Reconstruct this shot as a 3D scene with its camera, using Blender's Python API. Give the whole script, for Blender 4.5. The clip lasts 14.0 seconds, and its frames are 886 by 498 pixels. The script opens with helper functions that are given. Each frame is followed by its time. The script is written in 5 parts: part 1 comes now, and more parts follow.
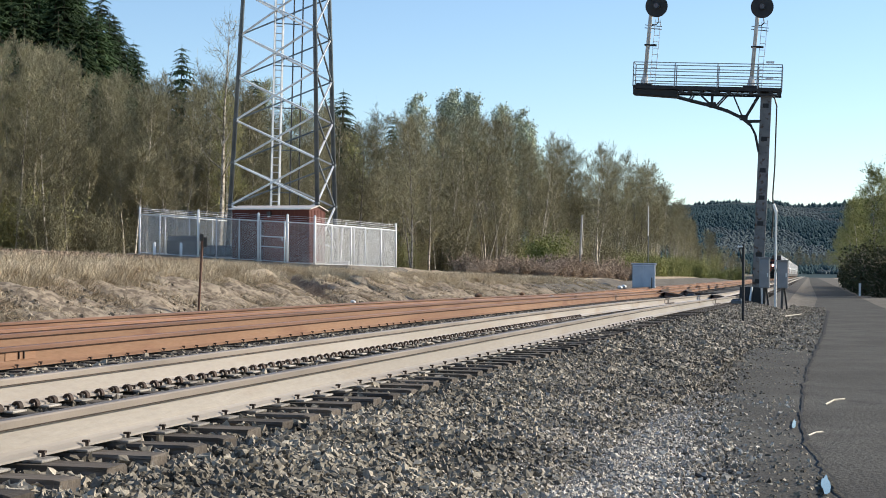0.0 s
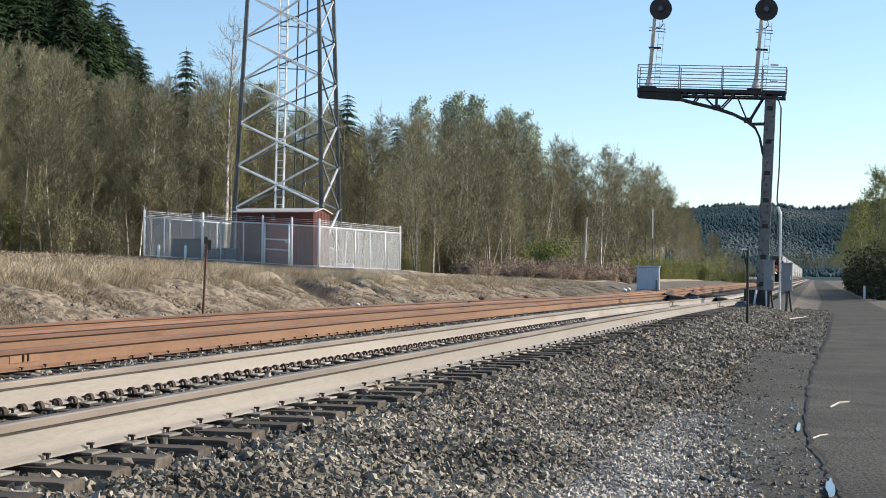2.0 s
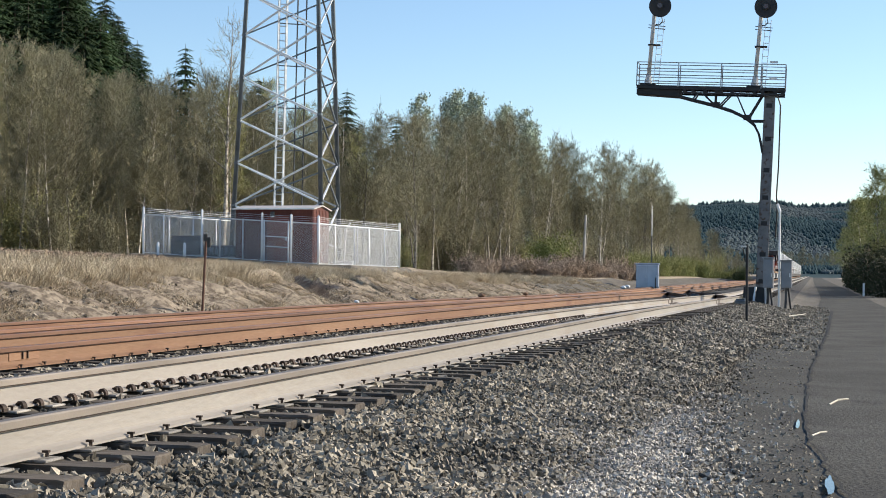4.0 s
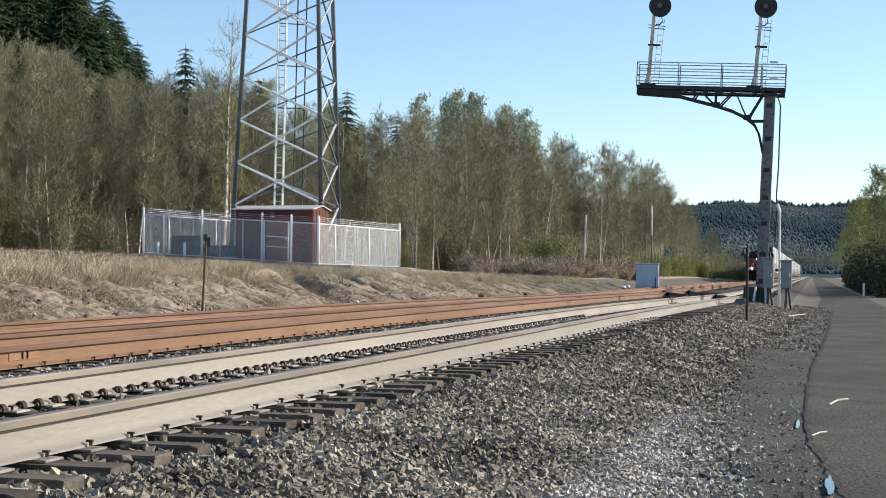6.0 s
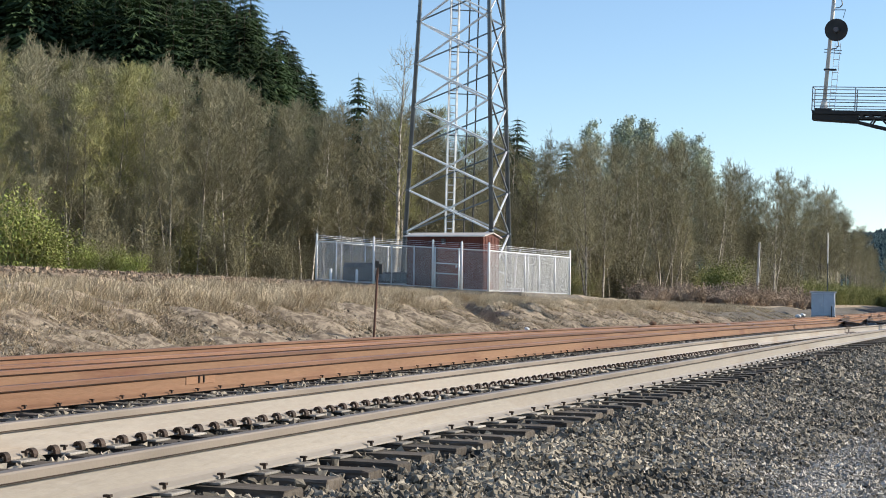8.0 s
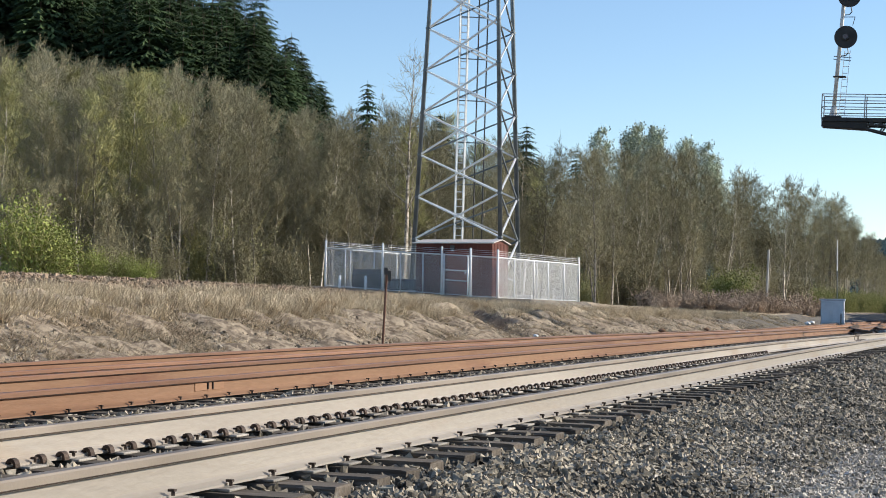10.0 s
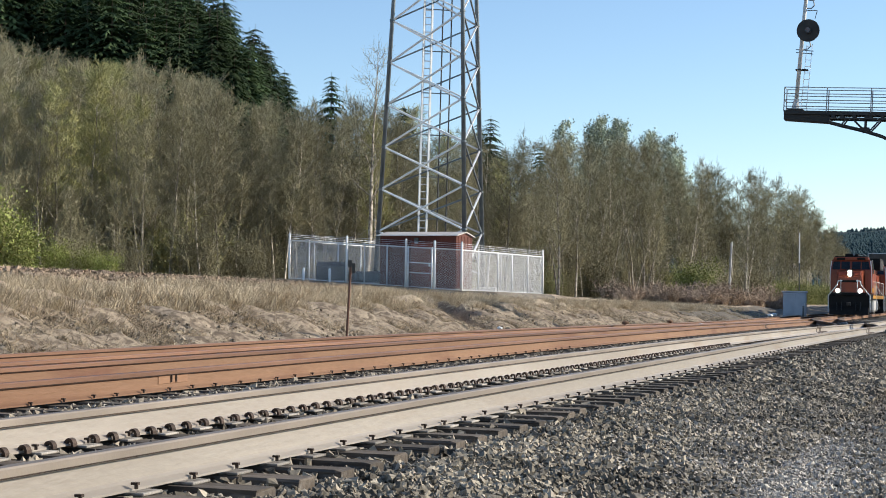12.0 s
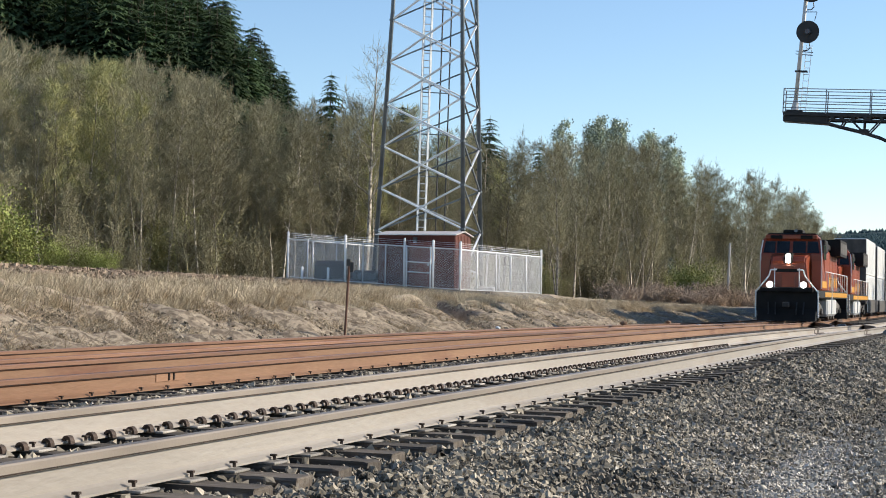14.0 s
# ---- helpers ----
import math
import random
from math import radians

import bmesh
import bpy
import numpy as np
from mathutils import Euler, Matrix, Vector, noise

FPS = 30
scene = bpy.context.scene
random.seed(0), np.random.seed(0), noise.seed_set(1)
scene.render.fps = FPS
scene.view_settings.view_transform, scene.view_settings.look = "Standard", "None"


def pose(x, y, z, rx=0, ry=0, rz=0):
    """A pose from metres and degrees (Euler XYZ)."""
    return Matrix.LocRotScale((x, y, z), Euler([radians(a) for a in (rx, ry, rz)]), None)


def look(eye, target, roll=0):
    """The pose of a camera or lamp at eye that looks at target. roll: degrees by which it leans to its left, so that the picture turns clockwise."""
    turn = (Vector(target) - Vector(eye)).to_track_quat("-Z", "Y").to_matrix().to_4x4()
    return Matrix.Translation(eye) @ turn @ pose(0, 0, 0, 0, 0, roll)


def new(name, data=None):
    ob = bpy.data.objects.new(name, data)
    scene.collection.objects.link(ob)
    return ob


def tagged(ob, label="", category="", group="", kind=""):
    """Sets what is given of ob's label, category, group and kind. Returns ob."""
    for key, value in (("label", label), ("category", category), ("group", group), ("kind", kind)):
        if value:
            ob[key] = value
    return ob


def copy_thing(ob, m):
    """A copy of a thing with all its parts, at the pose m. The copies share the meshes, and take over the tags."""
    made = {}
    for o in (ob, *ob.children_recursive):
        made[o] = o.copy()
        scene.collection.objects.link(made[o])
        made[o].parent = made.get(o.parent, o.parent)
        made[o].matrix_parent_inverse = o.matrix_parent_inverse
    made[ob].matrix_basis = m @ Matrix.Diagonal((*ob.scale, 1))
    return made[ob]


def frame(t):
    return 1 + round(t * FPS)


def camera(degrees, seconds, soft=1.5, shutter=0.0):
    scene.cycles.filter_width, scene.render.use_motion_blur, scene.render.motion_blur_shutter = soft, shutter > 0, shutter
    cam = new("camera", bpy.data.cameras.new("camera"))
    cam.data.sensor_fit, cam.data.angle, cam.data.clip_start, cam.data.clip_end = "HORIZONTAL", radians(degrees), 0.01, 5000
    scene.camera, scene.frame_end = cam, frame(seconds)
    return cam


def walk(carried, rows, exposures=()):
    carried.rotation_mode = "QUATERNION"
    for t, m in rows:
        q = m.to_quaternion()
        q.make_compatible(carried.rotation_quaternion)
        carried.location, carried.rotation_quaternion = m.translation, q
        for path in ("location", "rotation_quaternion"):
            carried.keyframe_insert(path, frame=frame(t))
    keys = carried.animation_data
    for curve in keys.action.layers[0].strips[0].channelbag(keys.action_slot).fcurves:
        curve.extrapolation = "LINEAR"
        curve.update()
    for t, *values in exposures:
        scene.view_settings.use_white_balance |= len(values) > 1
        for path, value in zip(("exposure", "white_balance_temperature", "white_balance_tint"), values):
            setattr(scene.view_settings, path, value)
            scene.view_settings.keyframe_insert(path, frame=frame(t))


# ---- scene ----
cam = camera(30.26, 14.0, soft=0.95)
EYE = 0.965
ROWS = [
    (0.0, 12.625, 0.692, -0.40), (0.5, 12.703, 0.752, -0.40), (1.0, 12.771, 0.815, -0.40), (1.5, 12.781, 0.844, -0.40),
    (2.0, 12.773, 0.786, -0.40), (2.5, 12.753, 0.699, -0.40), (3.0, 12.750, 0.691, -0.40), (5.5, 12.751, 0.690, -0.40),
    (6.0, 12.751, 0.690, -0.40), (6.4, 12.775, 0.76, -0.42), (6.5, 12.812, 0.849, -0.45), (6.6, 12.99, 0.98, -0.5),
    (6.7, 13.47, 1.12, -0.56), (6.8, 14.75, 1.20, -0.62), (6.9, 16.20, 1.26, -0.67), (7.0, 17.27, 1.311, -0.70),
    (7.1, 17.66, 1.345, -0.70), (7.2, 18.07, 1.38, -0.70), (7.3, 18.37, 1.41, -0.70), (7.5, 18.541, 1.443, -0.70),
    (8.0, 18.697, 1.583, -0.66), (9.2, 18.99, 1.75, -0.70), (10.3, 19.0, 1.83, -0.75), (10.5, 18.813, 1.806, -0.75), (10.7, 18.35, 1.70, -0.72),
    (11.0, 17.937, 1.603, -0.70), (11.2, 17.79, 1.575, -0.70), (11.5, 17.754, 1.569, -0.70), (12.0, 17.752, 1.569, -0.70),
    (12.5, 17.752, 1.569, -0.70), (13.0, 17.743, 1.571, -0.72), (13.5, 17.743, 1.571, -0.74), (14.0, 17.693, 1.551, -1.0),
]
walk(cam, [(t, pose(0, 0, EYE, 90 + pitch, roll, yaw)) for t, yaw, pitch, roll in ROWS])

# ---- world and sun ----
SUN_EL, SUN_AZ = 25.0, 30.0  # height; degrees from +x towards +y
sky = bpy.data.worlds.new("sky")
scene.world = sky
sky.use_nodes = True
nodes, links = sky.node_tree.nodes, sky.node_tree.links
tex = nodes.new("ShaderNodeTexSky")
tex.sky_type, tex.sun_disc = "NISHITA", False
tex.sun_elevation, tex.sun_rotation = radians(SUN_EL), radians(90 - SUN_AZ)
tex.air_density, tex.dust_density, tex.ozone_density, tex.altitude = 1.0, 0.15, 2.8, 900
links.new(tex.outputs[0], nodes["Background"].inputs[0])
nodes["Background"].inputs[1].default_value = 0.125
sun = new("sun", bpy.data.lights.new("sun", "SUN"))
sun.data.energy, sun.data.angle, sun.data.color = 5.0, radians(0.6), (1.0, 0.9, 0.75)
to_sun = Vector((math.cos(radians(SUN_EL)) * math.cos(radians(SUN_AZ)), math.cos(radians(SUN_EL)) * math.sin(radians(SUN_AZ)), math.sin(radians(SUN_EL))))
sun.matrix_world = look(to_sun * 50, (0, 0, 0))
scene.view_settings.exposure = 0.5


# ---- materials ----
def pbr(name, c1, c2, scale=3.0, rough=0.8, metal=0.0, bump=0.2, fine=40.0, vary=0.15, c3=None, spots=(0.55, 0.7), spec=0.4, emit=None, stretch=(1, 1, 1), island=False, piece=None):
    """A procedural surface: two colours mixed by broad noise, fine grain, optional stains c3, relief, and a shade for each piece."""
    m = bpy.data.materials.new(name)
    m.use_nodes = True
    n, l = m.node_tree.nodes, m.node_tree.links
    b = n["Principled BSDF"]
    co = n.new("ShaderNodeTexCoord")
    mp = n.new("ShaderNodeMapping")
    mp.inputs["Scale"].default_value = stretch
    l.new(co.outputs["Object"], mp.inputs[0])
    info = n.new("ShaderNodeObjectInfo")

    def noisy(s, d=4):
        t = n.new("ShaderNodeTexNoise")
        t.inputs["Scale"].default_value, t.inputs["Detail"].default_value = s, d
        l.new(mp.outputs[0], t.inputs["Vector"])
        return t.outputs[0]

    def ramp(f, lo, hi):
        r = n.new("ShaderNodeMapRange")
        r.inputs[1].default_value, r.inputs[2].default_value = lo, hi
        l.new(f, r.inputs[0])
        return r.outputs[0]

    def mix(f, a, c, mode="MIX"):
        x = n.new("ShaderNodeMix")
        x.data_type, x.blend_type = "RGBA", mode
        if isinstance(f, float):
            x.inputs[0].default_value = f
        else:
            l.new(f, x.inputs[0])
        for sock, v in ((x.inputs[6], a), (x.inputs[7], c)):
            if isinstance(v, tuple):
                sock.default_value = (*v, 1)
            else:
                l.new(v, sock)
        return x.outputs[2]

    broad, grain = noisy(scale), noisy(fine, 3)
    col = mix(ramp(broad, 0.35, 0.65), c1, c2)
    if c3:
        col = mix(ramp(noisy(scale * 2.7, 6), *spots), col, c3)
    g = n.new("ShaderNodeMapRange")
    g.inputs[3].default_value, g.inputs[4].default_value = 1 - vary, 1 + vary
    l.new(grain, g.inputs[0])
    hsv = n.new("ShaderNodeHueSaturation")
    rnd = n.new("ShaderNodeMapRange")
    piece = vary * 1.6 if piece is None else piece
    rnd.inputs[3].default_value, rnd.inputs[4].default_value = 1 - piece, 1 + piece
    if island:
        l.new(n.new("ShaderNodeNewGeometry").outputs["Random Per Island"], rnd.inputs[0])
    else:
        l.new(info.outputs["Random"], rnd.inputs[0])
    mul = n.new("ShaderNodeMath")
    mul.operation = "MULTIPLY"
    l.new(g.outputs[0], mul.inputs[0])
    l.new(rnd.outputs[0], mul.inputs[1])
    l.new(mul.outputs[0], hsv.inputs["Value"])
    l.new(col, hsv.inputs["Color"])
    l.new(hsv.outputs[0], b.inputs["Base Color"])
    rr = n.new("ShaderNodeMapRange")
    rr.inputs[3].default_value, rr.inputs[4].default_value = max(0.03, rough - 0.1), min(1, rough + 0.1)
    l.new(broad, rr.inputs[0])
    l.new(rr.outputs[0], b.inputs["Roughness"])
    b.inputs["Metallic"].default_value = metal
    b.inputs["Specular IOR Level"].default_value = spec
    if bump:
        bp = n.new("ShaderNodeBump")
        bp.inputs["Strength"].default_value, bp.inputs["Distance"].default_value = bump, 0.02
        l.new(grain, bp.inputs["Height"])
        l.new(bp.outputs[0], b.inputs["Normal"])
    if emit:
        b.inputs["Emission Color"].default_value = (*emit[0], 1)
        b.inputs["Emission Strength"].default_value = emit[1]
    return m


STONE = pbr("ballast_stone", (0.142, 0.124, 0.0963), (0.318, 0.28, 0.22), 1.2, 0.9, bump=0.3, vary=0.45, island=True, spec=0.25)
# bed nearly black: shade of the gaps between stones is in its colour
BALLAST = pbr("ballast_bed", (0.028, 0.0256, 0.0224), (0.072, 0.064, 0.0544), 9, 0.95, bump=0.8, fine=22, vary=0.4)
GRAVEL = pbr("gravel_fines", (0.0808, 0.0714, 0.0587), (0.145, 0.128, 0.104), 0.8, 0.95, bump=0.9, fine=30, vary=0.4, c3=(0.17, 0.153, 0.128), spots=(0.52, 0.75), spec=0.2)
ASPHALT = pbr("asphalt", (0.083, 0.079, 0.07), (0.116, 0.111, 0.098), 0.5, 1.0, bump=1.0, fine=28, vary=0.45, piece=0.0, c3=(0.0798, 0.0756, 0.0697), spots=(0.5, 0.7), spec=0.08)
EARTH = pbr("dry_grass_earth", (0.322, 0.259, 0.19), (0.46, 0.38, 0.27), 1.3, 0.95, bump=1.0, fine=9, vary=0.35, c3=(0.149, 0.115, 0.0862), spots=(0.48, 0.64), spec=0.1)
BANK = pbr("eroded_bank_soil", (0.24, 0.194, 0.146), (0.396, 0.33, 0.246), 2.2, 0.95, bump=1.0, fine=16, vary=0.5, c3=(0.144, 0.114, 0.0864), spots=(0.46, 0.58), spec=0.1, piece=0.0)
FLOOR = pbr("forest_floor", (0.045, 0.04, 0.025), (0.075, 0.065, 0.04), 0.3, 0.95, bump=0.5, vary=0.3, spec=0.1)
CLOD = pbr("brown_soil", (0.207, 0.149, 0.103), (0.322, 0.241, 0.172), 3, 0.95, bump=0.8, fine=14, vary=0.3, island=True, spec=0.1)
RAILTOP = pbr("polished_steel", (0.191, 0.159, 0.128), (0.255, 0.214, 0.174), 0.8, 0.5, metal=0.2, bump=0.05, fine=60, vary=0.08)
RAILSIDE = pbr("dusty_rail_steel", (0.294, 0.262, 0.227), (0.361, 0.326, 0.286), 0.7, 0.5, metal=0.2, bump=0.15, fine=30, vary=0.1, c3=(0.286, 0.227, 0.172), spots=(0.55, 0.75), spec=0.5, stretch=(1, 0.25, 1))
RUST = pbr("rusted_rail", (0.216, 0.115, 0.0644), (0.281, 0.164, 0.0966), 0.9, 0.75, metal=0.1, bump=0.25, fine=35, vary=0.15, c3=(0.175, 0.0782, 0.046), spots=(0.52, 0.7), stretch=(1, 0.2, 1))
RUSTTOP = pbr("rusted_rail_head", (0.19, 0.0997, 0.0617), (0.257, 0.138, 0.0855), 1.2, 0.45, metal=0.5, bump=0.1, fine=40, vary=0.12, stretch=(1, 0.2, 1))
TIE = pbr("weathered_tie", (0.0496, 0.0392, 0.0304), (0.092, 0.076, 0.0608), 5, 0.9, bump=0.6, fine=25, vary=0.25, c3=(0.16, 0.148, 0.132), spots=(0.58, 0.75), stretch=(0.25, 1, 1))
IRON = pbr("dark_iron", (0.036, 0.028, 0.024), (0.072, 0.048, 0.036), 8, 0.7, metal=0.4, bump=0.3, fine=60, vary=0.25)


# ---- mesh helpers ----
def part(name, bm, material, parent=None, label="", smooth=False):
    """Links a bmesh as one mesh object, under parent if one is given."""
    me = bpy.data.meshes.new(name)
    bm.to_mesh(me)
    bm.free()
    me.materials.append(material)
    if smooth:
        me.shade_smooth()
    ob = new(name, me)
    ob.parent = parent
    return tagged(ob, label)


def mesh(name, verts, faces, material, parent=None):
    me = bpy.data.meshes.new(name)
    me.from_pydata([tuple(v) for v in verts], [], [tuple(f) for f in faces])
    for m in (material if isinstance(material, (list, tuple)) else [material]):
        me.materials.append(m)
    ob = new(name, me)
    ob.parent = parent
    return ob


def thing(name, m, label, category, group="", kind=""):
    ob = tagged(new(name), label, category, group, kind)
    ob.matrix_basis = m
    return ob


def box(bm, x0, x1, y0, y1, z0, z1, bev=0.0):
    ret = bmesh.ops.create_cube(bm, size=1, matrix=Matrix.Translation(((x0 + x1) / 2, (y0 + y1) / 2, (z0 + z1) / 2)) @ Matrix.Diagonal((x1 - x0, y1 - y0, z1 - z0, 1)))
    if bev:
        es = {e for v in ret["verts"] for e in v.link_edges}
        bmesh.ops.bevel(bm, geom=list(es), offset=bev, segments=1, affect="EDGES")
    return bm


def beam(bm, a, b, r, r2=None, seg=6):
    """A rod from a to b."""
    a, b = Vector(a), Vector(b)
    d = b - a
    q = d.to_track_quat("Z", "Y").to_matrix().to_4x4()
    bmesh.ops.create_cone(bm, cap_ends=True, segments=seg, radius1=r, radius2=r if r2 is None else r2, depth=d.length, matrix=Matrix.Translation((a + b) / 2) @ q)
    return bm


def bar(bm, a, b, w, h):
    """A flat or square bar from a to b, w wide and h high."""
    a, b = Vector(a), Vector(b)
    d = b - a
    q = d.to_track_quat("Z", "Y").to_matrix().to_4x4()
    bmesh.ops.create_cube(bm, size=1, matrix=Matrix.Translation((a + b) / 2) @ q @ Matrix.Diagonal((w, h, d.length, 1)))
    return bm


def B():
    return bmesh.new()


def prism(bm, outline, x0, x1):
    """An outline of (y, z) drawn out from x0 to x1."""
    lo = [bm.verts.new((x0, y, z)) for y, z in outline]
    hi = [bm.verts.new((x1, y, z)) for y, z in outline]
    k = len(outline)
    bm.faces.new(lo[::-1])
    bm.faces.new(hi)
    for i in range(k):
        bm.faces.new((lo[i], lo[(i + 1) % k], hi[(i + 1) % k], hi[i]))
    bmesh.ops.recalc_face_normals(bm, faces=bm.faces)
    return bm


# ---- the lie of the land ----
def smooth01(v):
    v = np.clip(v, 0, 1)
    return v * v * (3 - 2 * v)


def level(y):
    """Height of the tie tops along the line."""
    y = np.asarray(y, float)
    return -0.45 * smooth01((y - 25) / 80) - 0.002 * np.clip(y - 110, 0, None)


C1 = -3.58


DROP = {1: 0.0, 2: 0.02, 3: 0.15}  # how much lower each track lies


def line_x(y, off=0.0, track=1):
    """x of a line that runs off metres to the left of a track's centre."""
    y = np.asarray(y, float)
    base = C1 - 0.0004 * np.clip(80 - y, 0, None) ** 2 / 2
    extra = {1: 0.0, 2: 3.84 + 1.05 * smooth01((y - 30) / 50), 3: 7.68 + 1.3 * smooth01((y - 30) / 50)}[track]
    return base - extra - off


GD = np.array([-5.2, 12.6]) / math.hypot(5.2, 12.6)


def gully_at(x, y):
    """How deep in the washed-out gully a place of the bank lies, 0 to 1."""
    gs = (x + 15.2) * GD[0] + (y - 49.6) * GD[1]
    gq = (x + 15.2) * -GD[1] + (y - 49.6) * GD[0] + 0.25 * np.sin(gs * 1.3)
    return np.exp(-(gq / 0.62) ** 2) * smooth01(gs / 2) * (1 - smooth01((gs - 11) / 3))


def ground_z(x, y):
    """Height of the ground sheet."""
    x, y = np.asarray(x, float), np.asarray(y, float)
    lv = level(y)
    u = x - line_x(y)  # from the main track's centre, to the right positive
    right = np.interp(u, [-1.2, 0.8, 1.0, 1.5, 3.0, 3.9, 60, 400], [-0.09, -0.09, -0.102, -0.108, -0.44, -0.5, -0.6, -2.0])
    v = line_x(y, 0, 3) - x  # beyond the third track, to the left
    fade = 1 - smooth01((y - 90) / 50)
    bank = np.interp(v, [1.7, 2.4, 5.2, 7, 14, 30, 90, 400], [-0.24, -0.16, 0.74, 0.92, 1.5, 1.9, 3.0, 6]) 
    low = np.interp(v, [1.7, 3.0, 8, 30, 90, 400], [-0.24, 0.02, 0.75, 1.15, 2.5, 6])
    left = bank * fade + low * (1 - fade)
    mid = np.full_like(u, -0.11)
    mid = mid - 0.13 * smooth01((v + 2.3) / 0.6)
    z = np.where(u > -1.2, right, np.where(v > 1.7, left, mid))
    hill = 0.42 * np.clip(-x - 92, 0, 120) * smooth01((y - 120) / 60) * (1 - smooth01((y - 265) / 60))
    return z + lv + hill - 1.35 * gully_at(x, y)


def steps(*spans):
    out = []
    for a, b, s in spans:
        out += list(np.arange(a, b, s))
    return np.array(out)


rng = np.random.default_rng(5)
GX = steps((-1500, -300, 150), (-300, -60, 12), (-60, -30, 1.2), (-30, -12.5, 0.3), (-12.5, -4.6, 0.5), (-4.6, 1.0, 0.18), (1.0, 12, 1.5), (12, 60, 8), (60, 300, 60), (300, 1600, 200))
GY = steps((-400, -40, 60), (-40, 6, 4), (6, 75, 0.35), (75, 130, 0.9), (130, 400, 9), (400, 1000, 60), (1000, 4400, 300))
xx, yy = np.meshgrid(GX, GY)
zz = ground_z(xx, yy)
rough = np.where((line_x(yy, 0, 3) - xx > 2.2) & (xx > -70) & (yy < 200), 1.0, 0.0)
bumps = np.array([noise.noise((x * 0.55, y * 0.55, 0)) * 0.16 + noise.noise((x * 1.9, y * 1.6, 3)) * 0.12 + noise.noise((x * 4.5, y * 3.9, 8)) * 0.05 for x, y in zip(xx.ravel(), yy.ravel())]).reshape(xx.shape)
face = smooth01((line_x(yy, 0, 3) - xx - 2.0) / 1.0) * (1 - smooth01((line_x(yy, 0, 3) - xx - 6.5) / 2.0))
rills = np.array([noise.noise((x * 0.5 + y * 0.9, y * 1.5 - x * 0.8, 12)) * 0.2 for x, y in zip(xx.ravel(), yy.ravel())]).reshape(xx.shape)
zz = zz + rough * (bumps * (1 + 0.5 * face) + rills * face)
gully = gully_at(xx, yy)
nx, ny = len(GX), len(GY)
idx = np.arange(nx * ny).reshape(ny, nx)
quads = np.stack([idx[:-1, :-1], idx[:-1, 1:], idx[1:, 1:], idx[1:, :-1]], -1).reshape(-1, 4)
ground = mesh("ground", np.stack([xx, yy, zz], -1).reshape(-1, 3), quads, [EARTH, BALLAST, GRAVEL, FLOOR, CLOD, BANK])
cx, cy = xx[:-1, :-1].ravel(), yy[:-1, :-1].ravel()
cu, cv = cx - line_x(cy), line_x(cy, 0, 3) - cx
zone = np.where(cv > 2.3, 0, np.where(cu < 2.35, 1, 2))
zone = np.where(cu > 14, 0, zone)
zone = np.where((cv > 2.3) & (cv < 5.2) & (cy < 100), 5, zone)
zone = np.where((cv > 2.3) & (cv < 6.5) & (cy >= 100), 2, zone)
zone = np.where((cv > 8.6) & (cv < 17) & (cy < 68), 4, zone)
# the gully takes the darker soil, which paints in its shadow
zone = np.where((gully[:-1, :-1].ravel() > 0.3) & (cv > 2.3), 4, zone)
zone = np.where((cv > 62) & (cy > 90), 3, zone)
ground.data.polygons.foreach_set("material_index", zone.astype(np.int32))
ground.data.shade_smooth()
tagged(ground, "dry grass bank, grey ballast and gravel shoulder beside the line", "ground", kind="structure")


def ribbon(name, left, right, ys, lift, material, label, category):
    vs, fs = [], []
    for i, y in enumerate(ys):
        xl, xr = left(y), right(y)
        for k in range(5):
            x = xl + (xr - xl) * k / 4
            vs.append((x, y, float(ground_z(x, y)) + lift))
        if i:
            for k in range(4):
                a = (i - 1) * 5 + k
                fs.append((a, a + 1, a + 6, a + 5))
    ob = mesh(name, vs, fs, material)
    ob.data.shade_smooth()
    return tagged(ob, label, category, kind="structure")


ys_road = np.concatenate([np.arange(-20, 60, 0.25), np.arange(60, 900, 6)])
def road_edge(y):
    w = 0.05 * noise.noise((y * 1.1, 0, 0)) + 0.035 * noise.noise((y * 4, 7, 0))
    return float(np.interp(y, [-20, 8, 10.8, 15, 20, 25, 40, 73, 140, 400, 900], [0.5, 0.3, 0.2, -0.08, -0.1, -0.04, 0.3, 0.75, 0.8, 0.2, 0.0])) + w


def grit_edge(y):
    """Left limit of the old grit-covered asphalt that runs out beside the crack."""
    return road_edge(y) - float(np.interp(y, [-20, 8, 12, 20, 30, 60, 120], [0.6, 0.6, 0.66, 0.82, 1.15, 0.7, 0.3])) + 0.12 * noise.noise((y * 0.7, 5, 0)) + 0.06 * noise.noise((y * 2.9, 8, 0))


ribbon("road", grit_edge, lambda y: 3.7, ys_road, 0.014, ASPHALT, "worn grey asphalt service road with a ragged edge", "road")


# ---- tracks ----
HEAD = [(-0.036, 0.154), (-0.038, 0.17), (-0.037, 0.195), (-0.03, 0.204), (0.03, 0.204), (0.037, 0.195), (0.038, 0.161), (0.036, 0.154)]
PROFILE = [(-0.076, 0.0), (-0.076, 0.012), (-0.03, 0.03), (-0.009, 0.045), (-0.009, 0.146)] + HEAD + [(0.009, 0.146), (0.009, 0.045), (0.03, 0.03), (0.076, 0.012), (0.076, 0.0)]


